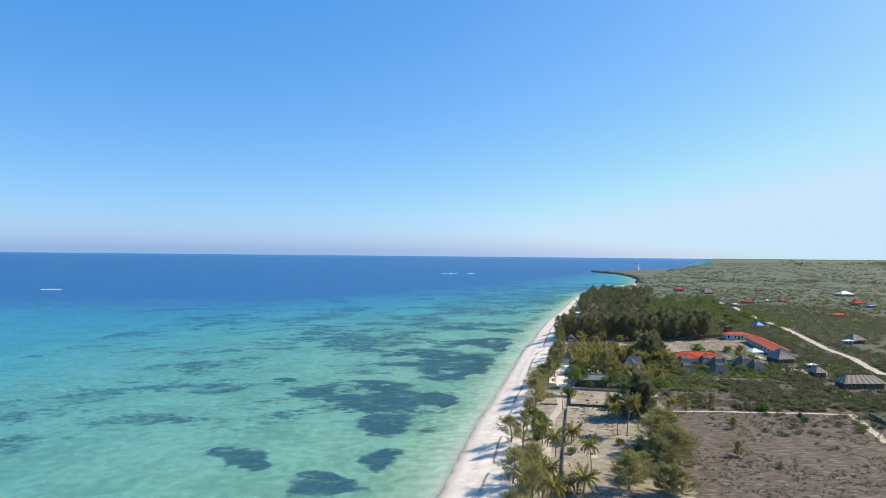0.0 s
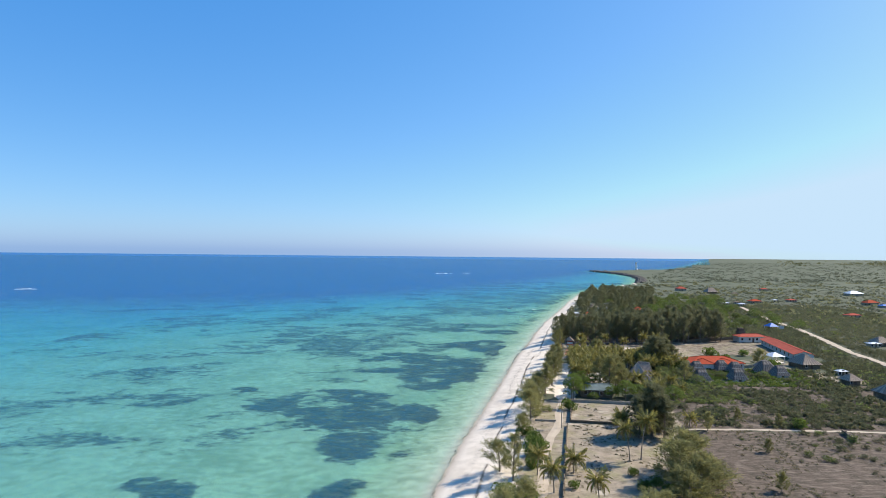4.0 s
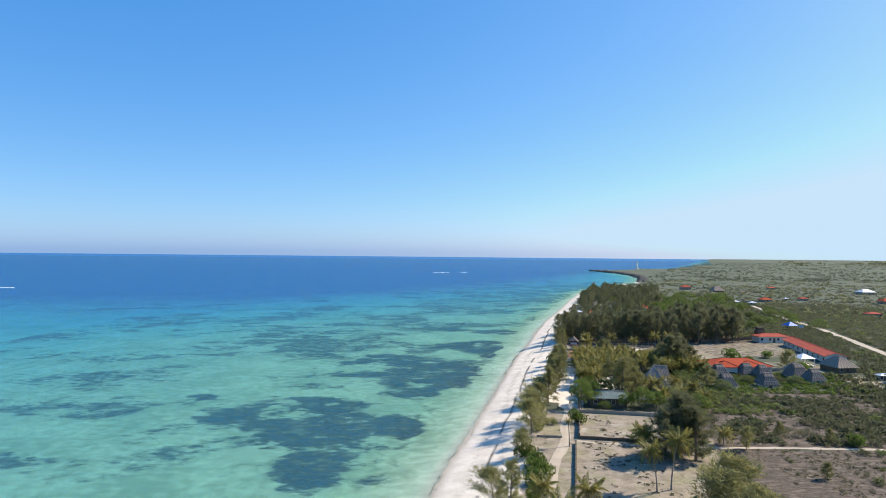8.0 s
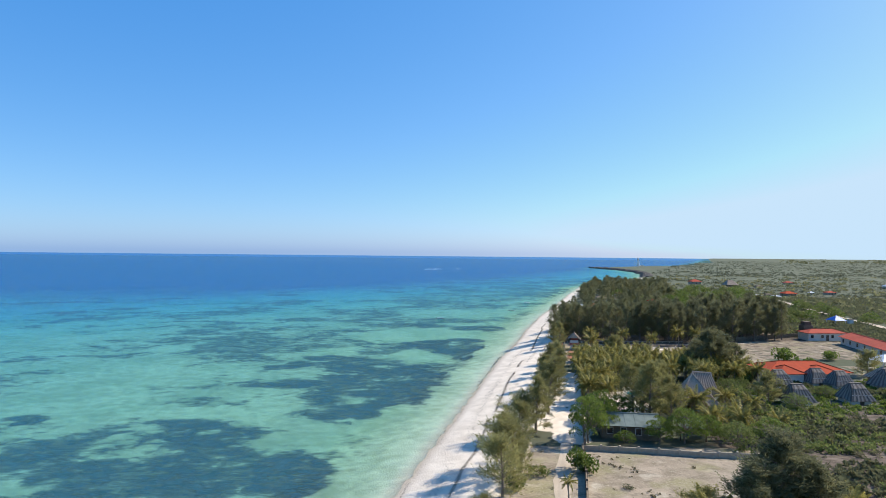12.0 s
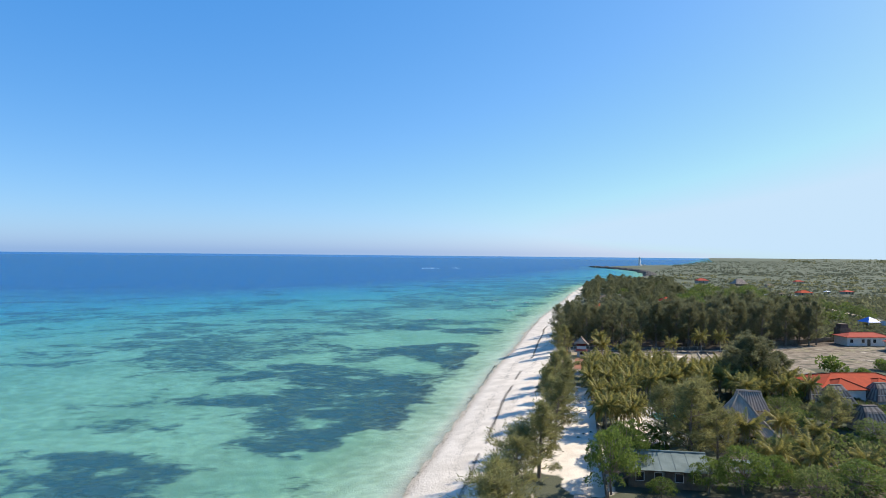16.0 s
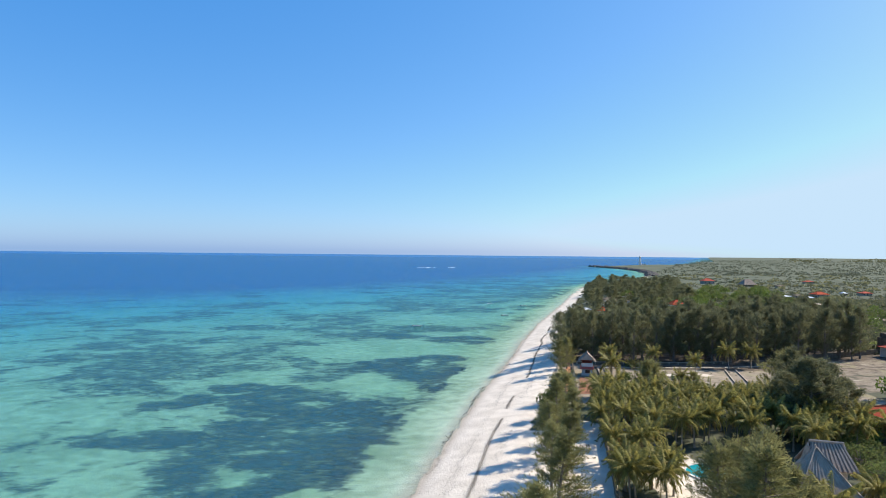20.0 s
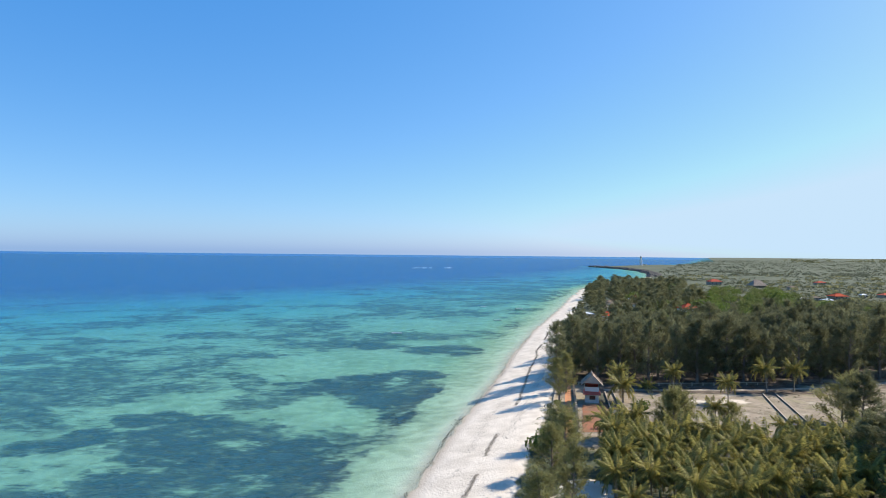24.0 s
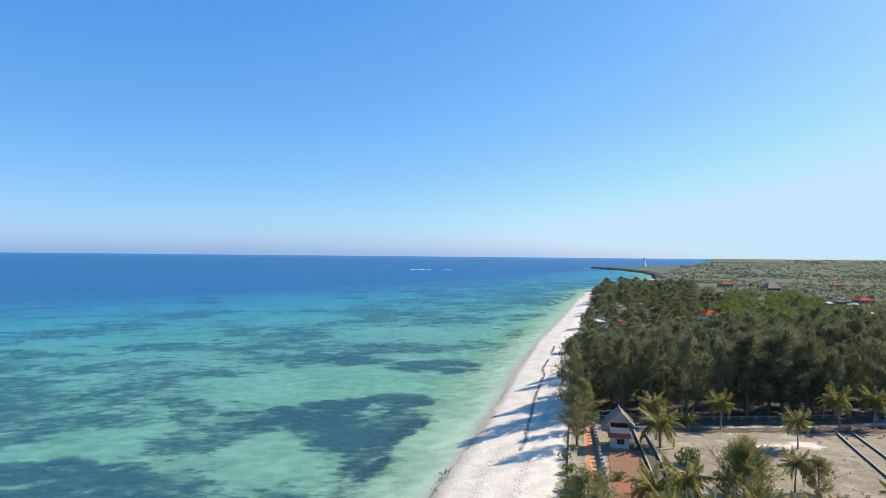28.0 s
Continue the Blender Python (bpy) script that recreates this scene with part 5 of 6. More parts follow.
def villa():
    """The big thatched house: a steep hall drawn up to one point, with a long sweep of roof to the garden, and a gabled cross wing behind it."""
    r = thing("thatched_villa", pose(33.4, 240.6, zat(33.4, 240.6), 0, 0, -12) @ Matrix.Diagonal((0.86, 0.86, 0.95, 1)), "large house under a tall weathered grey-brown thatch roof", "house")
    part("wall", Geo().box(-3.0, 3.0, -4.6, 2.4, -0.3, 2.3), WHITE_WALL, r)
    part("wing_wall", Geo().box(0.7, 4.9, 2.5, 5.6, -0.3, 4.5), WHITE_WALL, r)
    P = (0.0, -0.4, 7.15)
    E = [(-4.4, -6.4, 1.7), (5.2, -6.4, 1.6), (4.6, 2.6, 2.6), (-4.2, 2.6, 2.6)]
    T = [(P[0] - 0.12, P[1] - 0.12, P[2]), (P[0] + 0.12, P[1] - 0.12, P[2]), (P[0] + 0.12, P[1] + 0.3, P[2]), (P[0] - 0.12, P[1] + 0.3, P[2])]
    for k, n in enumerate((40, 40, 14, 40)):
        j = (k + 1) % 4
        low = [Vector(E[k]), Vector(E[j])]
        top = [Vector(T[k]), Vector(T[j])]
        waist = [low[i].lerp(top[i], 0.45) - Vector((0, 0, 0.3)) for i in (0, 1)]
        face_strips(r, low[0], low[1], waist[1], waist[0], n, THATCH, THATCH_PALE)
        face_strips(r, waist[0], waist[1], top[1], top[0], n // 2, THATCH, THATCH_PALE)
    A, B = (0.9, 4.0, 6.9), (4.8, 4.0, 6.8)
    face_strips(r, (-0.2, 1.2, 4.2), (6.0, 1.2, 4.0), B, A, 22, THATCH_DARK, THATCH)
    face_strips(r, (6.0, 7.0, 3.6), (-0.2, 7.0, 3.8), A, B, 22, THATCH_DARK, THATCH)
    for x, side in ((0.5, -1), (5.1, 1)):
        part("gable", Geo().add([(x, 1.6, 4.4), (x, 6.5, 4.2), (x, 4.0, 6.7), (x - side * 0.15, 1.6, 4.4), (x - side * 0.15, 6.5, 4.2), (x - side * 0.15, 4.0, 6.7)],
                                [(0, 1, 2), (5, 4, 3), (0, 3, 4, 1), (1, 4, 5, 2), (2, 5, 3, 0)]), THATCH_PALE, r, "pale thatch gable end")
    part("ridge_cap", Geo().tube([(0.7, 4.0, 6.92), (5.0, 4.0, 6.82)], [0.2, 0.18], 6), THATCH_PALE, r)
    part("finial", Geo().tube([(P[0], P[1] + 0.1, P[2] - 0.1), (P[0], P[1] + 0.1, P[2] + 0.35)], [0.24, 0.1], 6), THATCH_PALE, r)
    for k in (0, 1):
        part("hip_roll", Geo().tube([Vector(E[k]) + Vector((0, 0, 0.05)), Vector(E[k]).lerp(Vector(T[k]), 0.45) + Vector((0, 0, -0.22)), Vector(T[k]) + Vector((0, 0, 0.05))], [0.16, 0.14, 0.14], 5), THATCH_PALE, r)
    for x in (-3.6, -1.2, 1.2, 3.9):
        part("veranda_post", Geo().tube([(x, -5.7, -0.2), (x, -5.7, 2.0)], [0.09, 0.08], 6), DARK_WOOD, r)
    window(r, -1.5, -4.622, 1.3, 1.0, 1.1)
    window(r, 1.5, -4.622, 1.3, 1.0, 1.1)


villa()


def tower():
    """The small two-storey beach tower: white rooms, a red skirt roof between, a steep grey gable on top."""
    r = thing("beach_tower", pose(25.1, 313.6, zat(25.1, 313.6), 0, 0, -12) @ Matrix.Scale(0.9, 4), "small white two-storey tower with grey thatch gable", "house")
    part("lower_room", Geo().box(-1.3, 1.3, -1.3, 1.6, -0.3, 1.95), WHITE_WALL, r)
    part("plinth", Geo().box(-1.5, 1.5, -1.6, 1.8, -0.3, 0.16), CAP_STONE, r)
    window(r, 0.1, -1.32, 1.15, 1.15, 0.8)
    for a, b, c, d in (((-1.75, -1.9, 1.85), (1.75, -1.9, 1.85), (1.35, -1.2, 2.5), (-1.35, -1.2, 2.5)), ((1.75, -1.9, 1.85), (1.75, 2.0, 1.85), (1.35, 1.5, 2.5), (1.35, -1.2, 2.5)),
                       ((-1.75, 2.0, 1.85), (-1.75, -1.9, 1.85), (-1.35, -1.2, 2.5), (-1.35, 1.5, 2.5))):
        part("skirt_roof", Geo().slab(a, b, c, d, 0.08), PINK_PAINT, r, "faded red skirt roof")
    part("upper_floor", Geo().box(-1.4, 1.4, -1.45, 1.65, 2.42, 2.58), WHITE_WALL, r)
    part("parapet", Geo().box(-1.4, 1.4, -1.45, -1.33, 2.584, 3.3), WHITE_WALL, r)
    part("parapet", Geo().box(1.28, 1.4, -1.325, 1.65, 2.584, 3.3), WHITE_WALL, r)
    part("parapet", Geo().box(-1.4, -1.28, -1.325, 1.65, 2.584, 3.3), WHITE_WALL, r)
    part("back_wall", Geo().box(-1.27, 1.27, 1.4, 1.64, 2.584, 4.3), PINK_PAINT, r)
    for x in (-1.34, 1.34):
        for y in (-1.39, 1.5):
            part("corner_post", Geo().box(x - 0.07, x + 0.07, y - 0.07, y + 0.07, 3.3, 4.3), DARK_WOOD, r)
    A, B, C, D = (-2.15, -2.2, 3.8), (-2.15, 2.2, 3.8), (0, 2.0, 5.85), (0, -1.5, 5.85)
    face_strips(r, B, A, D, C, 7, THATCH, THATCH_DARK, 0.14)
    face_strips(r, (2.15, -2.2, 3.8), (2.15, 2.2, 3.8), C, D, 7, THATCH, THATCH_DARK, 0.14)
    part("gable", Geo().slab((-1.7, -1.75, 4.1), (1.7, -1.75, 4.1), (0.02, -1.5, 5.68), (-0.02, -1.5, 5.68), 0.06), THATCH_PALE, r, "ragged pale thatch gable end")
    part("gable", Geo().slab((1.7, 1.9, 4.1), (-1.7, 1.9, 4.1), (-0.02, 1.9, 5.68), (0.02, 1.9, 5.68), 0.06), THATCH_DARK, r)
    part("ridge_cap", Geo().tube([(0, -1.6, 5.87), (0, 2.1, 5.87)], [0.13, 0.12], 6), THATCH_DARK, r)
    part("finial", Geo().tube([(0, -1.55, 5.85), (0, -1.7, 6.2)], [0.05, 0.02], 5), DARK_WOOD, r)


tower()


def tiled_house(name, x, y, turn, w, d, h, ridge, mat, label, wings=(), wall_mat=None, windows=4, group=""):
    """A single-storey house under a hipped roof; wings: (x, y, w, d, ridge) more hipped blocks of the same roof."""
    r = thing(name, pose(x, y, zat(x, y), 0, 0, turn), label, "house", group)
    wm = wall_mat or WHITE_WALL
    for k, (bx, by, bw, bd, br) in enumerate([(0, 0, w, d, ridge)] + list(wings)):
        part("wall", Geo().box(bx - bw / 2 + 0.5, bx + bw / 2 - 0.5, by - bd / 2 + 0.5, by + bd / 2 - 0.5, -0.4, h - 0.02 * (k + 1)), wm, r)
        E = [(bx - bw / 2, by - bd / 2, h - 0.15), (bx + bw / 2, by - bd / 2, h - 0.15), (bx + bw / 2, by + bd / 2, h - 0.15), (bx - bw / 2, by + bd / 2, h - 0.15)]
        m = min(bw, bd) / 2
        if bw >= bd:
            R = [(bx - bw / 2 + m, by - 0.02, br), (bx + bw / 2 - m, by - 0.02, br), (bx + bw / 2 - m, by + 0.02, br), (bx - bw / 2 + m, by + 0.02, br)]
        else:
            R = [(bx - 0.02, by - bd / 2 + m, br), (bx + 0.02, by - bd / 2 + m, br), (bx + 0.02, by + bd / 2 - m, br), (bx - 0.02, by + bd / 2 - m, br)]
        for a in range(4):
            b = (a + 1) % 4
            part("roof_slope", Geo().slab(E[a], E[b], R[b], R[a], 0.12), mat, r)
        part("ridge_tiles", Geo().tube([(R[0][0], R[0][1], br + 0.02), (R[2][0], R[2][1], br + 0.02)], [0.14, 0.14], 5), mat, r)
        for a in range(4):
            part("hip_tiles", Geo().tube([Vector(E[a]) + Vector((0, 0, 0.04)), Vector(R[a]) + Vector((0, 0, 0.04))], [0.1, 0.1], 4), mat, r)
    for k in range(windows):
        window(r, -w / 2 + w * (k + 0.5) / windows, -d / 2 + 0.478, h * 0.52, 1.0, 1.1)
    part("door", Geo().box(-0.5, 0.5, -d / 2 + 0.42, -d / 2 + 0.495, 0, 2.05), DARK_WOOD, r)
    return r


tiled_house("red_roofed_house", 71.5, 270.5, 2, 21, 11.5, 2.6, 4.3, RED_TILE, "long low house with bright red hipped tile roof",
            [(-5.5, -4.0, 7, 7, 4.0), (3.0, -3.2, 8, 8, 3.9)], windows=6)
tiled_house("red_roofed_house", 120.5, 340.5, 3, 15, 7, 2.9, 3.9, RED_FADED, "low white house with faded red roof beside a bare yard", windows=4)


def long_house(x0, y0, x1, y1, depth, h):
    """The long white range with a shallow red roof: a row of bays with doors and windows to the yard."""
    L = math.hypot(x1 - x0, y1 - y0)
    r = thing("long_house", Matrix.Translation((x0, y0, zat(x0, y0))) @ Matrix.Rotation(math.atan2(y1 - y0, x1 - x0), 4, "Z"), "long white range under a faded red gabled roof", "house")
    part("wall", Geo().box(0.4, L - 0.4, -depth / 2 + 0.8, depth / 2 - 0.8, -0.4, h), WHITE_WALL, r)
    for k in range(6):
        a, b = L * k / 6, L * (k + 0.995) / 6
        part("roof_slope", Geo().slab((a, -depth / 2, h - 0.2), (b, -depth / 2, h - 0.2), (b, 0, h + 1.2), (a, 0, h + 1.2), 0.1), RED_FADED, r)
        part("roof_slope", Geo().slab((b, depth / 2, h - 0.2), (a, depth / 2, h - 0.2), (a, 0, h + 1.2), (b, 0, h + 1.2), 0.1), RED_FADED, r)
    part("ridge_tiles", Geo().tube([(0, 0, h + 1.2), (L, 0, h + 1.2)], [0.14, 0.14], 5), RED_FADED, r)
    for k in range(9):
        window(r, L * (k + 0.5) / 9, depth / 2 - 0.782, h * 0.5, 1.2, 1.2, 180)
    for x in (0.45, L - 0.45):
        s = 1 if x < 1 else -1
        part("gable", Geo().add([(x, -depth / 2 + 0.8, h), (x, depth / 2 - 0.8, h), (x, 0, h + 1.0), (x + s * 0.2, -depth / 2 + 0.8, h), (x + s * 0.2, depth / 2 - 0.8, h), (x + s * 0.2, 0, h + 1.0)],
                                [(0, 1, 2), (5, 4, 3), (0, 3, 4, 1), (1, 4, 5, 2), (2, 5, 3, 0)]), WHITE_WALL, r)


long_house(115.5, 284.5, 124.5, 330.5, 8.5, 2.9)


def thatch_hall(x, y, turn, w, d, h, label, walls=2.3):
    r = thing("thatched_hall", pose(x, y, zat(x, y), 0, 0, turn), label, "house")
    part("wall", Geo().box(-w / 2 + 0.7, w / 2 - 0.7, -d / 2 + 0.7, d / 2 - 0.7, -0.3, walls), GREY_WALL, r)
    hip(r, w, d, walls - 0.5, h, max(0.4, w - d * 0.9) if w > d else 0.4, 0.3 if w > d else d - w * 0.9, 14, (THATCH_DARK, THATCH))
    part("door", Geo().box(-0.5, 0.5, -d / 2 + 0.6, -d / 2 + 0.695, 0, 1.8), DARK_WOOD, r)
    window(r, -w * 0.25, -d / 2 + 0.695, 1.2, 0.9, 0.8)


thatch_hall(108.0, 272.0, 8, 8.5, 9.5, 5.2, "tall square house under steep brown thatch")
thatch_hall(109.5, 222.0, 4, 16.0, 6.5, 4.2, "long low barn under dark weathered thatch")
thatch_hall(105.5, 240.5, 10, 5.5, 5.5, 3.8, "small thatched hut beside scrub")
thatch_hall(88, 263.0, 8, 6.0, 6.0, 4.4, "small thatched house in a garden")
thatch_hall(178.0, 330.0, 10, 8.5, 7.0, 4.4, "grey thatched house far in the scrub")
thatch_hall(260.0, 715.0, 10, 13.0, 9.0, 6.5, "large steep dark thatched lodge far off")


def pavilion(x, y, turn, w, d, h, mat, label, name="pavilion", rise=1.4):
    """An open shelter: four posts, a beam ring and a four-sided roof."""
    r = thing(name, pose(x, y, zat(x, y), 0, 0, turn), label, "pavilion")
    for sx in (-1, 1):
        for sy in (-1, 1):
            part("post", Geo().box(sx * w / 2 * 0.85 - 0.12, sx * w / 2 * 0.85 + 0.12, sy * d / 2 * 0.85 - 0.12, sy * d / 2 * 0.85 + 0.12, -0.3, h), WHITE_WALL, r)
    part("floor_slab", Geo().box(-w / 2, w / 2, -d / 2, d / 2, -0.3, 0.15), DECK, r)
    E = [(-w / 2, -d / 2, h - 0.1), (w / 2, -d / 2, h - 0.1), (w / 2, d / 2, h - 0.1), (-w / 2, d / 2, h - 0.1)]
    T = [(-0.1, -0.1, h + rise), (0.1, -0.1, h + rise), (0.1, 0.1, h + rise), (-0.1, 0.1, h + rise)]
    for a in range(4):
        part("roof_slope", Geo().slab(E[a], E[(a + 1) % 4], T[(a + 1) % 4], T[a], 0.08), mat, r)


pavilion(102.0, 282.5, 6, 6.0, 6.0, 2.8, WHITE_TIN, "open shelter with a white metal roof")
pavilion(157.5, 391.0, 8, 5.8, 5.8, 2.2, BLUE_TARP, "open shelter with a bright blue pyramid roof", rise=1.9)
r = thing("water_tower", pose(120.0, 349.5, zat(120, 349.5)), "dark square concrete water tower", "tower")
part("shaft", Geo().box(-1.7, 1.7, -1.7, 1.7, -0.3, 4.3), GREY_WALL, r)
part("tank", Geo().box(-1.3, 1.3, -1.3, 1.3, 4.3, 5.6, 0.1), DARK_WOOD, r)
r = thing("garden_store", pose(162.5, 389.0, zat(162.5, 389)), "small white block store beside a shelter", "shed")
part("wall", Geo().box(-0.9, 0.9, -0.9, 0.9, -0.3, 2.6), WHITE_WALL, r)
part("roof", Geo().box(-1.05, 1.05, -1.05, 1.05, 2.603, 2.75, 0.03), GREY_WALL, r)


def tin_house():
    """The low house among the garden trees under a pale green tin roof in ribbed sheets."""
    r = thing("tin_roofed_house", pose(14.6, 220.6, zat(14.6, 220.6), 0, 0, -8), "low house with pale green corrugated tin roof", "house")
    part("wall", Geo().box(-4.6, 4.6, -2.6, 3.0, -0.3, 2.5), GREY_WALL, r)
    for k in range(12):
        a, b = -5.0 + 10.0 * k / 12, -5.0 + 10.0 * (k + 0.98) / 12
        z = 0.03 if k % 2 else 0.0
        part("roof_sheet", Geo().slab((a, -3.3, 2.35 + z), (b, -3.3, 2.35 + z), (b, 0.2, 3.7 + z), (a, 0.2, 3.7 + z), 0.04), GREEN_TIN, r)
        part("roof_sheet", Geo().slab((b, 3.7, 2.35 + z), (a, 3.7, 2.35 + z), (a, 0.2, 3.7 + z), (b, 0.2, 3.7 + z), 0.04), GREEN_TIN, r)
    part("ridge_cap", Geo().box(-5.05, 5.05, 0.0, 0.4, 3.72, 3.82, 0.08), GREEN_TIN, r)
    for x in (-3.3, -1.1, 1.3, 3.4):
        window(r, x, -2.622, 1.4, 0.9, 1.0)
    part("door", Geo().box(-0.3, 0.5, -2.68, -2.605, 0, 2.0), DARK_WOOD, r)


tin_house()
r = thing("garden_shelter", pose(24.6, 219.0, zat(24.6, 219), 0, 0, -8), "small shelter with a pale green sheet roof", "shelter")
part("roof", Geo().slab((-2.2, -1.6, 2.2), (2.2, -1.6, 2.2), (2.2, 1.6, 2.8), (-2.2, 1.6, 2.8), 0.06), GREEN_TIN, r)
for x in (-2.0, 2.0):
    for y, h in ((-1.4, 2.16), (1.4, 2.68)):
        part("post", Geo().tube([(x, y, -0.2), (x, y, h)], [0.06, 0.06], 6), DARK_WOOD, r)


def pool():
    """The kidney of turquoise water in its pale terrace."""
    r = thing("swimming_pool", pose(26.0, 251.0, zat(26.0, 251.0) + 0.02, 0, 0, -12) @ Matrix.Diagonal((0.85, 0.8, 1, 1)), "turquoise swimming pool with a pale rim", "pool")
    n = 28
    ring = lambda k, s: ((2.7 + 0.45 * math.cos(2 * k * 2 * math.pi / n)) * math.cos(k * 2 * math.pi / n) * s, 4.0 * math.sin(k * 2 * math.pi / n) * s)
    g, q = Geo(), Geo()
    for k in range(n):
        a, b, c, d = ring(k, 1.0), ring(k + 1, 1.0), ring(k + 1, 1.14), ring(k, 1.14)
        g.add([(*a, 0.16), (*b, 0.16), (*c, 0.16), (*d, 0.16), (*a, -0.1), (*b, -0.1), (*c, -0.1), (*d, -0.1)], [(3, 2, 1, 0), (0, 1, 5, 4), (2, 3, 7, 6)])
    q.add([(*ring(k, 1.0), 0.08) for k in range(n)], [tuple(range(n))])
    part("rim", g, DECK, r)
    part("water", q, POOL_WATER, r)


POOL_WATER = plain("pool_water", (0.02, 0.30, 0.34), (0.04, 0.40, 0.43), 0.6, 0.08, 1.5, 0.05, specular=0.6)
pool()
# beach shelter on posts at the top of the sand
r = thing("beach_shelter", pose(36.0, 397.0, zat(36, 397), 0, 0, -20), "small dark thatched beach shelter on posts", "shelter")
for sx in (-1.6, 1.6):
    for sy in (-1.6, 1.6):
        part("post", Geo().tube([(sx, sy, -0.4), (sx, sy, 2.6)], [0.09, 0.08], 6), DARK_WOOD, r)
hip(r, 4.6, 4.6, 2.3, 4.3, 0.5, 0.2, 6, (THATCH_DARK, THATCH_DARK))
part("deck", Geo().box(-1.9, 1.9, -1.9, 1.9, 0.3, 0.45), DARK_WOOD, r)

# houses farther up the coast and inland
for x, y, w, d, h, rise, m, lab in [
        (56.5, 436, 10, 8, 3.6, 5.2, GREY_WALL, "grey-roofed house at the beach edge"), (63.5, 446, 8, 7, 3.8, 5.8, RED_TILE, "red-roofed house at the beach edge"), (58.5, 458, 7, 6, 3.0, 3.8, WHITE_TIN, "white-roofed house at the beach edge"),
        (84, 498, 20, 8, 4.6, 5.6, GREY_WALL, "long two-storey house among beach trees"), (75, 488, 7, 6, 3.4, 4.4, THATCH, "thatched house among beach trees"),
        (88, 524, 14, 9, 3.2, 4.6, GREY_WALL, "long grey-roofed beach house"), (99, 531, 8, 8, 3.6, 5.2, WHITE_TIN, "pale-roofed beach house"), (107, 552, 10, 8, 4.2, 6.0, RED_FADED, "red-roofed house among trees"),
        (101.5, 461, 11, 10, 6.4, 9.2, RED_TILE, "bright red hipped roof rising from the wood"), (243, 757, 17, 12, 4.2, 7.2, RED_FADED, "large far red-roofed house"),
        (244, 585, 15, 11, 3, 5.2, RED_TILE, "far red-roofed bungalow"), (207, 560, 9, 7, 2.8, 3.8, WHITE_TIN, "far white-roofed house"), (217, 552, 9, 7, 2.8, 3.8, WHITE_TIN, "far pale-roofed house"),
        (222, 572, 9, 6, 2.8, 3.6, GREY_WALL, "far grey-roofed house"), (286, 602, 12, 9, 2.8, 4.2, RED_FADED, "far faded red-roofed house"), (270, 600, 6, 5, 2.6, 3.6, WHITE_TIN, "far small white house"),
        (254, 467, 15, 10, 2.8, 4.2, RED_FADED, "far pale red-roofed house"), (334, 549, 12, 9, 2.8, 4.0, BLUE_TARP, "far blue-roofed house"), (340, 575, 18, 12, 3.5, 6.5, RED_TILE, "far broad red-roofed house"),
        (409, 703, 24, 16, 3.5, 7.5, WHITE_TIN, "far white-roofed hall"), (172, 326, 9, 6, 2.6, 3.2, WHITE_TIN, "white-roofed shed in the scrub"), (139, 413, 10, 6, 1.8, 2.8, THATCH_DARK, "low dark ruined house in scrub"),
        (349, 775, 14, 9, 3, 4.6, RED_FADED, "far red-roofed farmhouse"), (113, 257, 6, 4, 2.4, 2.9, WHITE_TIN, "small pale-roofed shed by a yard"), (275, 690, 10, 8, 2.8, 4.2, GREY_WALL, "far grey house in the scrub")]:
    k = 0.68
    tiled_house("far_house", x, y, 8, w * k, d * k, h * 0.72, h * 0.72 + (rise - h) * k, m, lab + (" with white walls" if y < 505 and x < 104 else " with dull cream walls"), windows=3, wall_mat=WHITE_WALL if y < 505 and x < 104 else CAP_STONE)


TOWER_WHITE = plain("fresh_limewash", (0.92, 0.90, 0.86), (0.86, 0.84, 0.80), 0.4, 0.8, 3, 0.01, specular=0.2)


def lighthouse(x, y):
    z = zat(x, y)
    r = thing("lighthouse", pose(x, y, z) @ Matrix.Diagonal((0.95, 0.95, 0.7, 1)), "tall plain white lighthouse on a low headland", "lighthouse")
    for k, m in enumerate((TOWER_WHITE, TOWER_WHITE, TOWER_WHITE, TOWER_WHITE)):
        a, b = 6.0 * k, 6.0 * k + 5.99
        part("tower_section", Geo().tube([(0, 0, a), (0, 0, b)], [3.4 - 0.3 * k, 3.15 - 0.3 * k], 14), m, r)
    part("gallery", Geo().tube([(0, 0, 24), (0, 0, 24.6)], [3.2, 3.2], 14), GREY_WALL, r)
    part("lantern", Geo().tube([(0, 0, 24.61), (0, 0, 27)], [1.6, 1.6], 12), WHITE_TIN, r)
    part("dome", Geo().tube([(0, 0, 27.01), (0, 0, 28), (0, 0, 28.8)], [1.9, 1.2, 0.2], 12), WHITE_WALL, r)
    part("keeper_house", Geo().box(5, 14, -4, 4, -1, 4, 0.3), WHITE_WALL, r)


lighthouse(436.6, 1560.8)


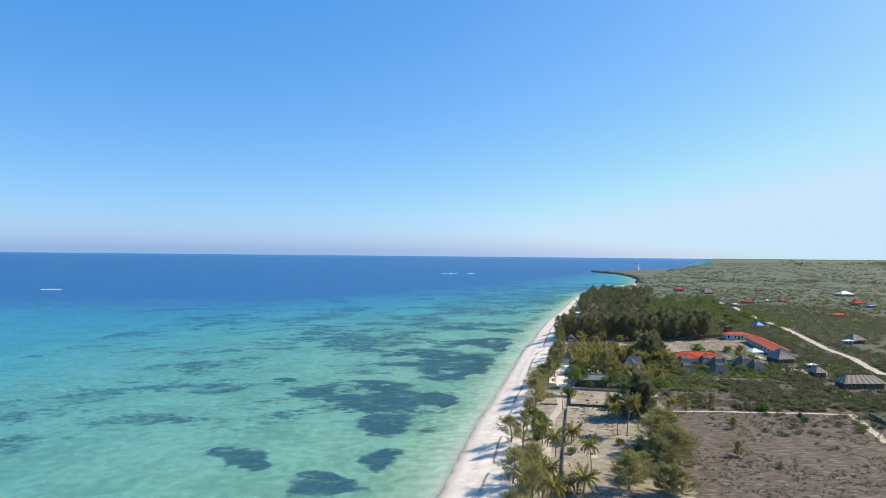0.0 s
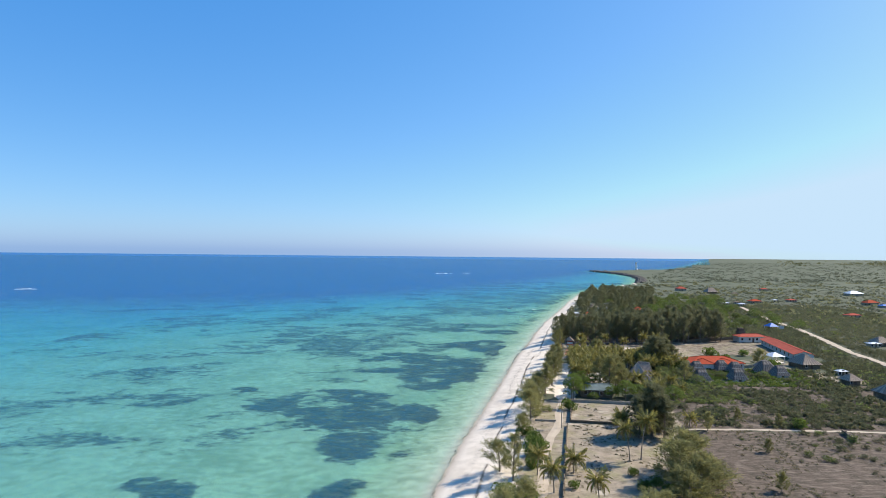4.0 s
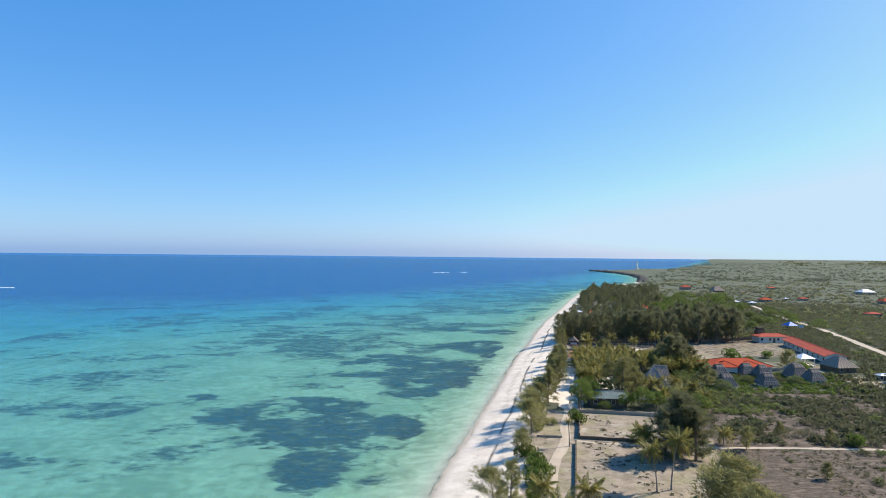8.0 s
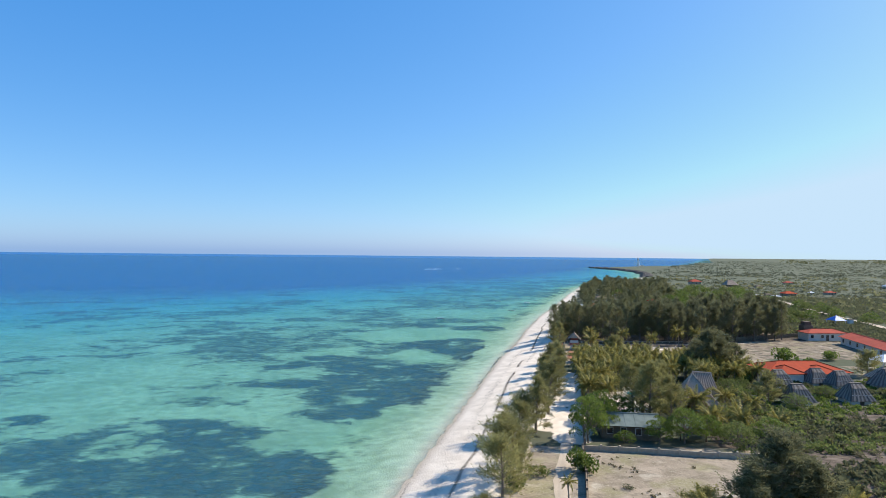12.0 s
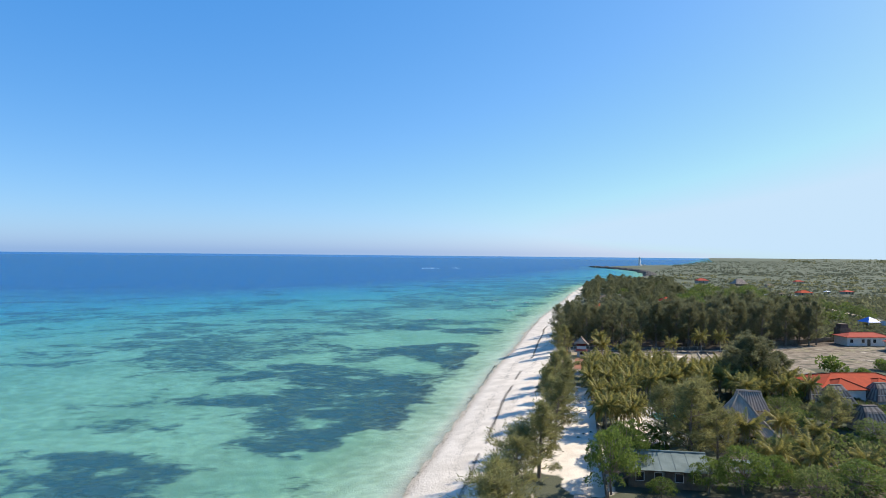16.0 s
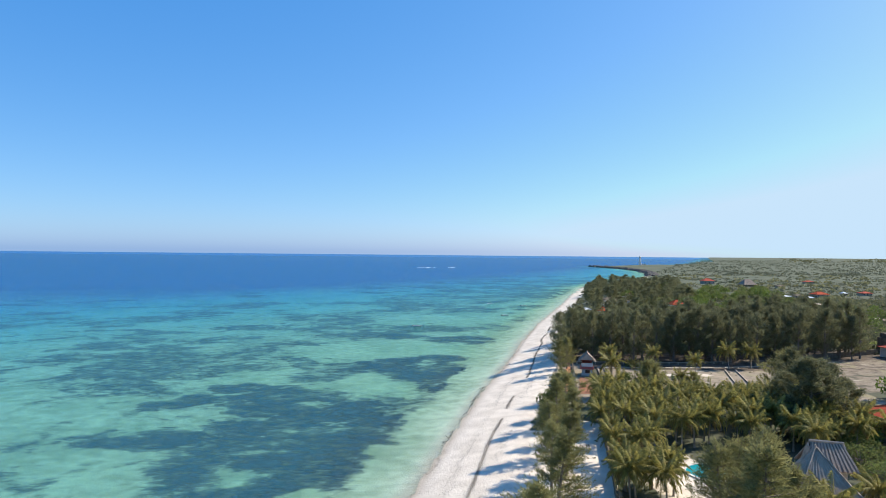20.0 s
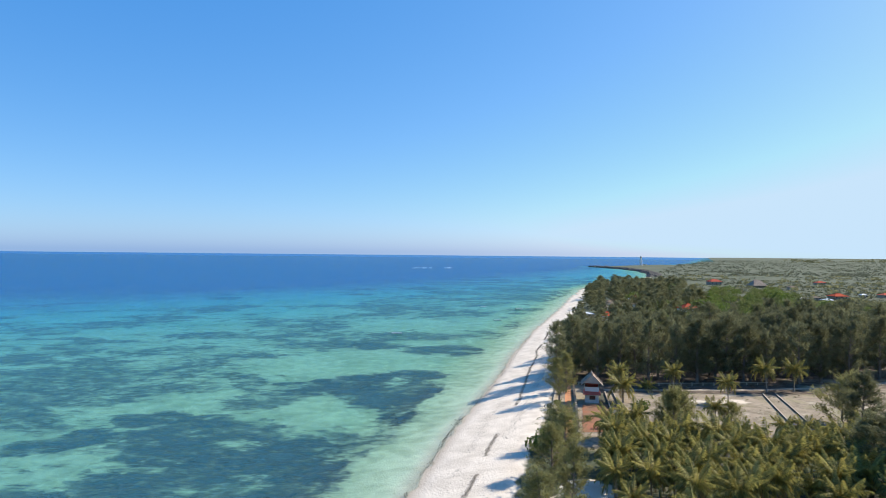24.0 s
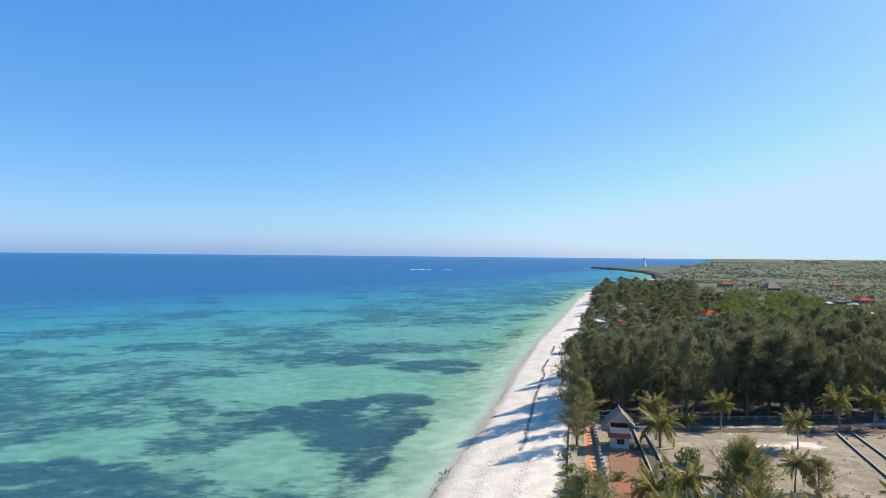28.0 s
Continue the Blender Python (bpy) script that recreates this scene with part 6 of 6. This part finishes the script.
# ---- strand: seaweed lines, foam, boats ----
def litter(name, offset, y0, y1, per, size, mat, label, seed, lift=0.02, wander=0.5, gaps=-0.35):
    """A line of small flat clumps that follows the shore at a share of the beach's width."""
    rng = np.random.default_rng(seed)
    n = int((y1 - y0) * per)
    y = rng.uniform(y0, y1, n)
    keep = fbm(y, y * 0, 9, 2, seed) > gaps
    y = y[keep]
    s = offset + fbm(y, y * 0 + 5, 25, 3, seed + 1) * 0.08
    x = shore_x(y) + s * (edge_x(y) - shore_x(y)) + rng.normal(0, wander, len(y))
    z = land_z(x, y)
    v, f = [], []
    for a, b, c in zip(x, y, z):
        r = size * rng.uniform(0.4, 1.3)
        t = rng.uniform(0, 6.28)
        m = len(v)
        for k in range(5):
            q = r * rng.uniform(0.6, 1.2)
            px, py = a + math.cos(t + k * 1.257) * q, b + math.sin(t + k * 1.257) * q * 1.6
            v.append((px, py, zat_fast(px, py) + 0.005))
        v.append((a, b, c + lift + r * 0.25))
        f += [(m + k, m + (k + 1) % 5, m + 5) for k in range(5)]
    return tagged(mesh_thing(name, v, f, mat), label, "seaweed", kind="stuff")


def zat_fast(x, y):
    w = max(float(np.interp(y, EDGE_Y, EDGE_X)), float(np.interp(y, SHORE_Y, SHORE_X)) + 4) - float(np.interp(y, SHORE_Y, SHORE_X))
    s = x - float(np.interp(y, SHORE_Y, SHORE_X))
    return SEA + 2.0 * min(max(s / max(w, 3), 0), 1) ** 0.8


litter("seaweed_line", 0.62, 95, 420, 42.0, 0.07, WRACK, "dark line of dried seaweed along the upper beach", 1, wander=0.2, gaps=-0.5)
litter("seaweed_line", 0.78, 95, 420, 14.0, 0.055, WRACK, "thin older seaweed line high on the sand", 11, wander=0.4, gaps=-0.1)
litter("seaweed_line", 0.42, 95, 330, 16.0, 0.05, WRACK, "second thinner seaweed line on the sand", 2, wander=0.45)
litter("seaweed_line", 0.03, 95, 420, 13.0, 0.055, WRACK, "broken fringe of wet seaweed at the waterline", 3, wander=0.35, gaps=-0.2)
litter("beach_litter", 0.5, 95, 420, 9, 0.05, WRACK, "scattered dark bits on white sand", 4, wander=2.4)


def boat(x, y, turn, label):
    """A small white open motor boat: a pointed hull hollowed inside, with a bench and an outboard."""
    r = thing("motor_boat", pose(x, y, SEA - 0.1, 0, 0, turn) @ Matrix.Scale(0.6, 4), label, "boat")
    rim = [(-3, -0.9), (1, -1.0), (2.4, -0.6), (3.4, 0), (2.4, 0.6), (1, 1.0), (-3, 0.9)]
    g = Geo()
    n = len(rim)
    g.add([(a, b, 0.9) for a, b in rim] + [(a * 0.85, b * 0.55, 0) for a, b in rim] + [(a * 0.93, b * 0.85, 0.9) for a, b in rim] + [(a * 0.8, b * 0.5, 0.35) for a, b in rim],
          [(n + k, n + (k + 1) % n, (k + 1) % n, k) for k in range(n)] + [(k, (k + 1) % n, 2 * n + (k + 1) % n, 2 * n + k) for k in range(n)]
          + [(2 * n + k, 2 * n + (k + 1) % n, 3 * n + (k + 1) % n, 3 * n + k) for k in range(n)] + [tuple(3 * n + k for k in range(n))])
    part("hull", g, WHITE_TIN, r)
    part("bench", Geo().box(-1, -0.6, -0.75, 0.75, 0.6, 0.68), DARK_WOOD, r)
    part("outboard", Geo().box(-3.4, -3.05, -0.2, 0.2, 0.2, 1.2, 0.05), DARK_GLASS, r)


boat(22.0, 465.0, 15, "small white boat moored off the beach")
boat(38.0, 520.0, 20, "small white boat in shallow water")
boat(20.0, 530.0, 10, "white boat anchored in the lagoon")
boat(-18.0, 420.0, 5, "low white boat on the lagoon")


def breakers(x0, y0, x1, y1, n, size, label, seed):
    """Broken white surf on the outer reef."""
    rng = np.random.default_rng(seed)
    t = rng.uniform(0, 1, n)
    x, y = x0 + (x1 - x0) * t + rng.normal(0, 6, n), y0 + (y1 - y0) * t + rng.normal(0, 4, n)
    v, f = [], []
    for a, b in zip(x, y):
        L, W = size * rng.uniform(0.5, 2.0), rng.uniform(0.5, 1.4)
        m = len(v)
        v += [(a - L, b - W, SEA + 0.05), (a + L, b - W * 0.6, SEA + 0.05), (a + L * 0.7, b + W, SEA + 0.05), (a - L * 0.8, b + W * 0.7, SEA + 0.05), (a - L * 0.4, b, SEA + 0.55), (a + L * 0.4, b, SEA + 0.5)]
        f += [(m, m + 1, m + 5, m + 4), (m + 1, m + 2, m + 5), (m + 2, m + 3, m + 4, m + 5), (m + 3, m, m + 4)]
    return tagged(mesh_thing("breaking_surf", v, f, FOAM), label, "surf", kind="stuff")


def rocks(y0, y1, n, size, label, seed):
    """Low dark coral rock along the waterline of the headland."""
    rng = np.random.default_rng(seed)
    v, f = [], []
    for y in rng.uniform(y0, y1, n):
        x = float(shore_x(y)) + rng.uniform(-3, 7)
        m = len(v)
        for k in range(6):
            q = size * rng.uniform(0.6, 1.3)
            v.append((x + math.cos(k * 1.047) * q, y + math.sin(k * 1.047) * q * 1.5, SEA - 0.6))
        for k in range(3):
            q = size * rng.uniform(0.3, 0.6)
            v.append((x + math.cos(k * 2.09) * q, y + math.sin(k * 2.09) * q * 1.5, SEA + rng.uniform(0.5, 1.0) * size * 0.55))
        f += [(m + 6, m + 7, m + 8)] + [(m + 2 * k, m + 2 * k + 1, m + 6 + k) for k in range(3)] + [(m + 2 * k + 1, m + (2 * k + 2) % 6, m + 6 + (k + 1) % 3, m + 6 + k) for k in range(3)]
    return tagged(mesh_thing("rocky_shore", v, f, GREY_DARK), label, "rocks", kind="stuff")


GREY_DARK = plain("dark_coral_rock", (0.06, 0.055, 0.05), (0.10, 0.09, 0.08), 0.3, 0.95, 2.0, 0.1)
rocks(960, 1545, 420, 6.0, "dark coral rock along the far headland", 8)
breakers(-45, 1290, 15, 1330, 9, 3.5, "white surf breaking on the outer reef", 5)
breakers(-510, 700, -480, 705, 6, 4, "short white surf line on the reef", 6)
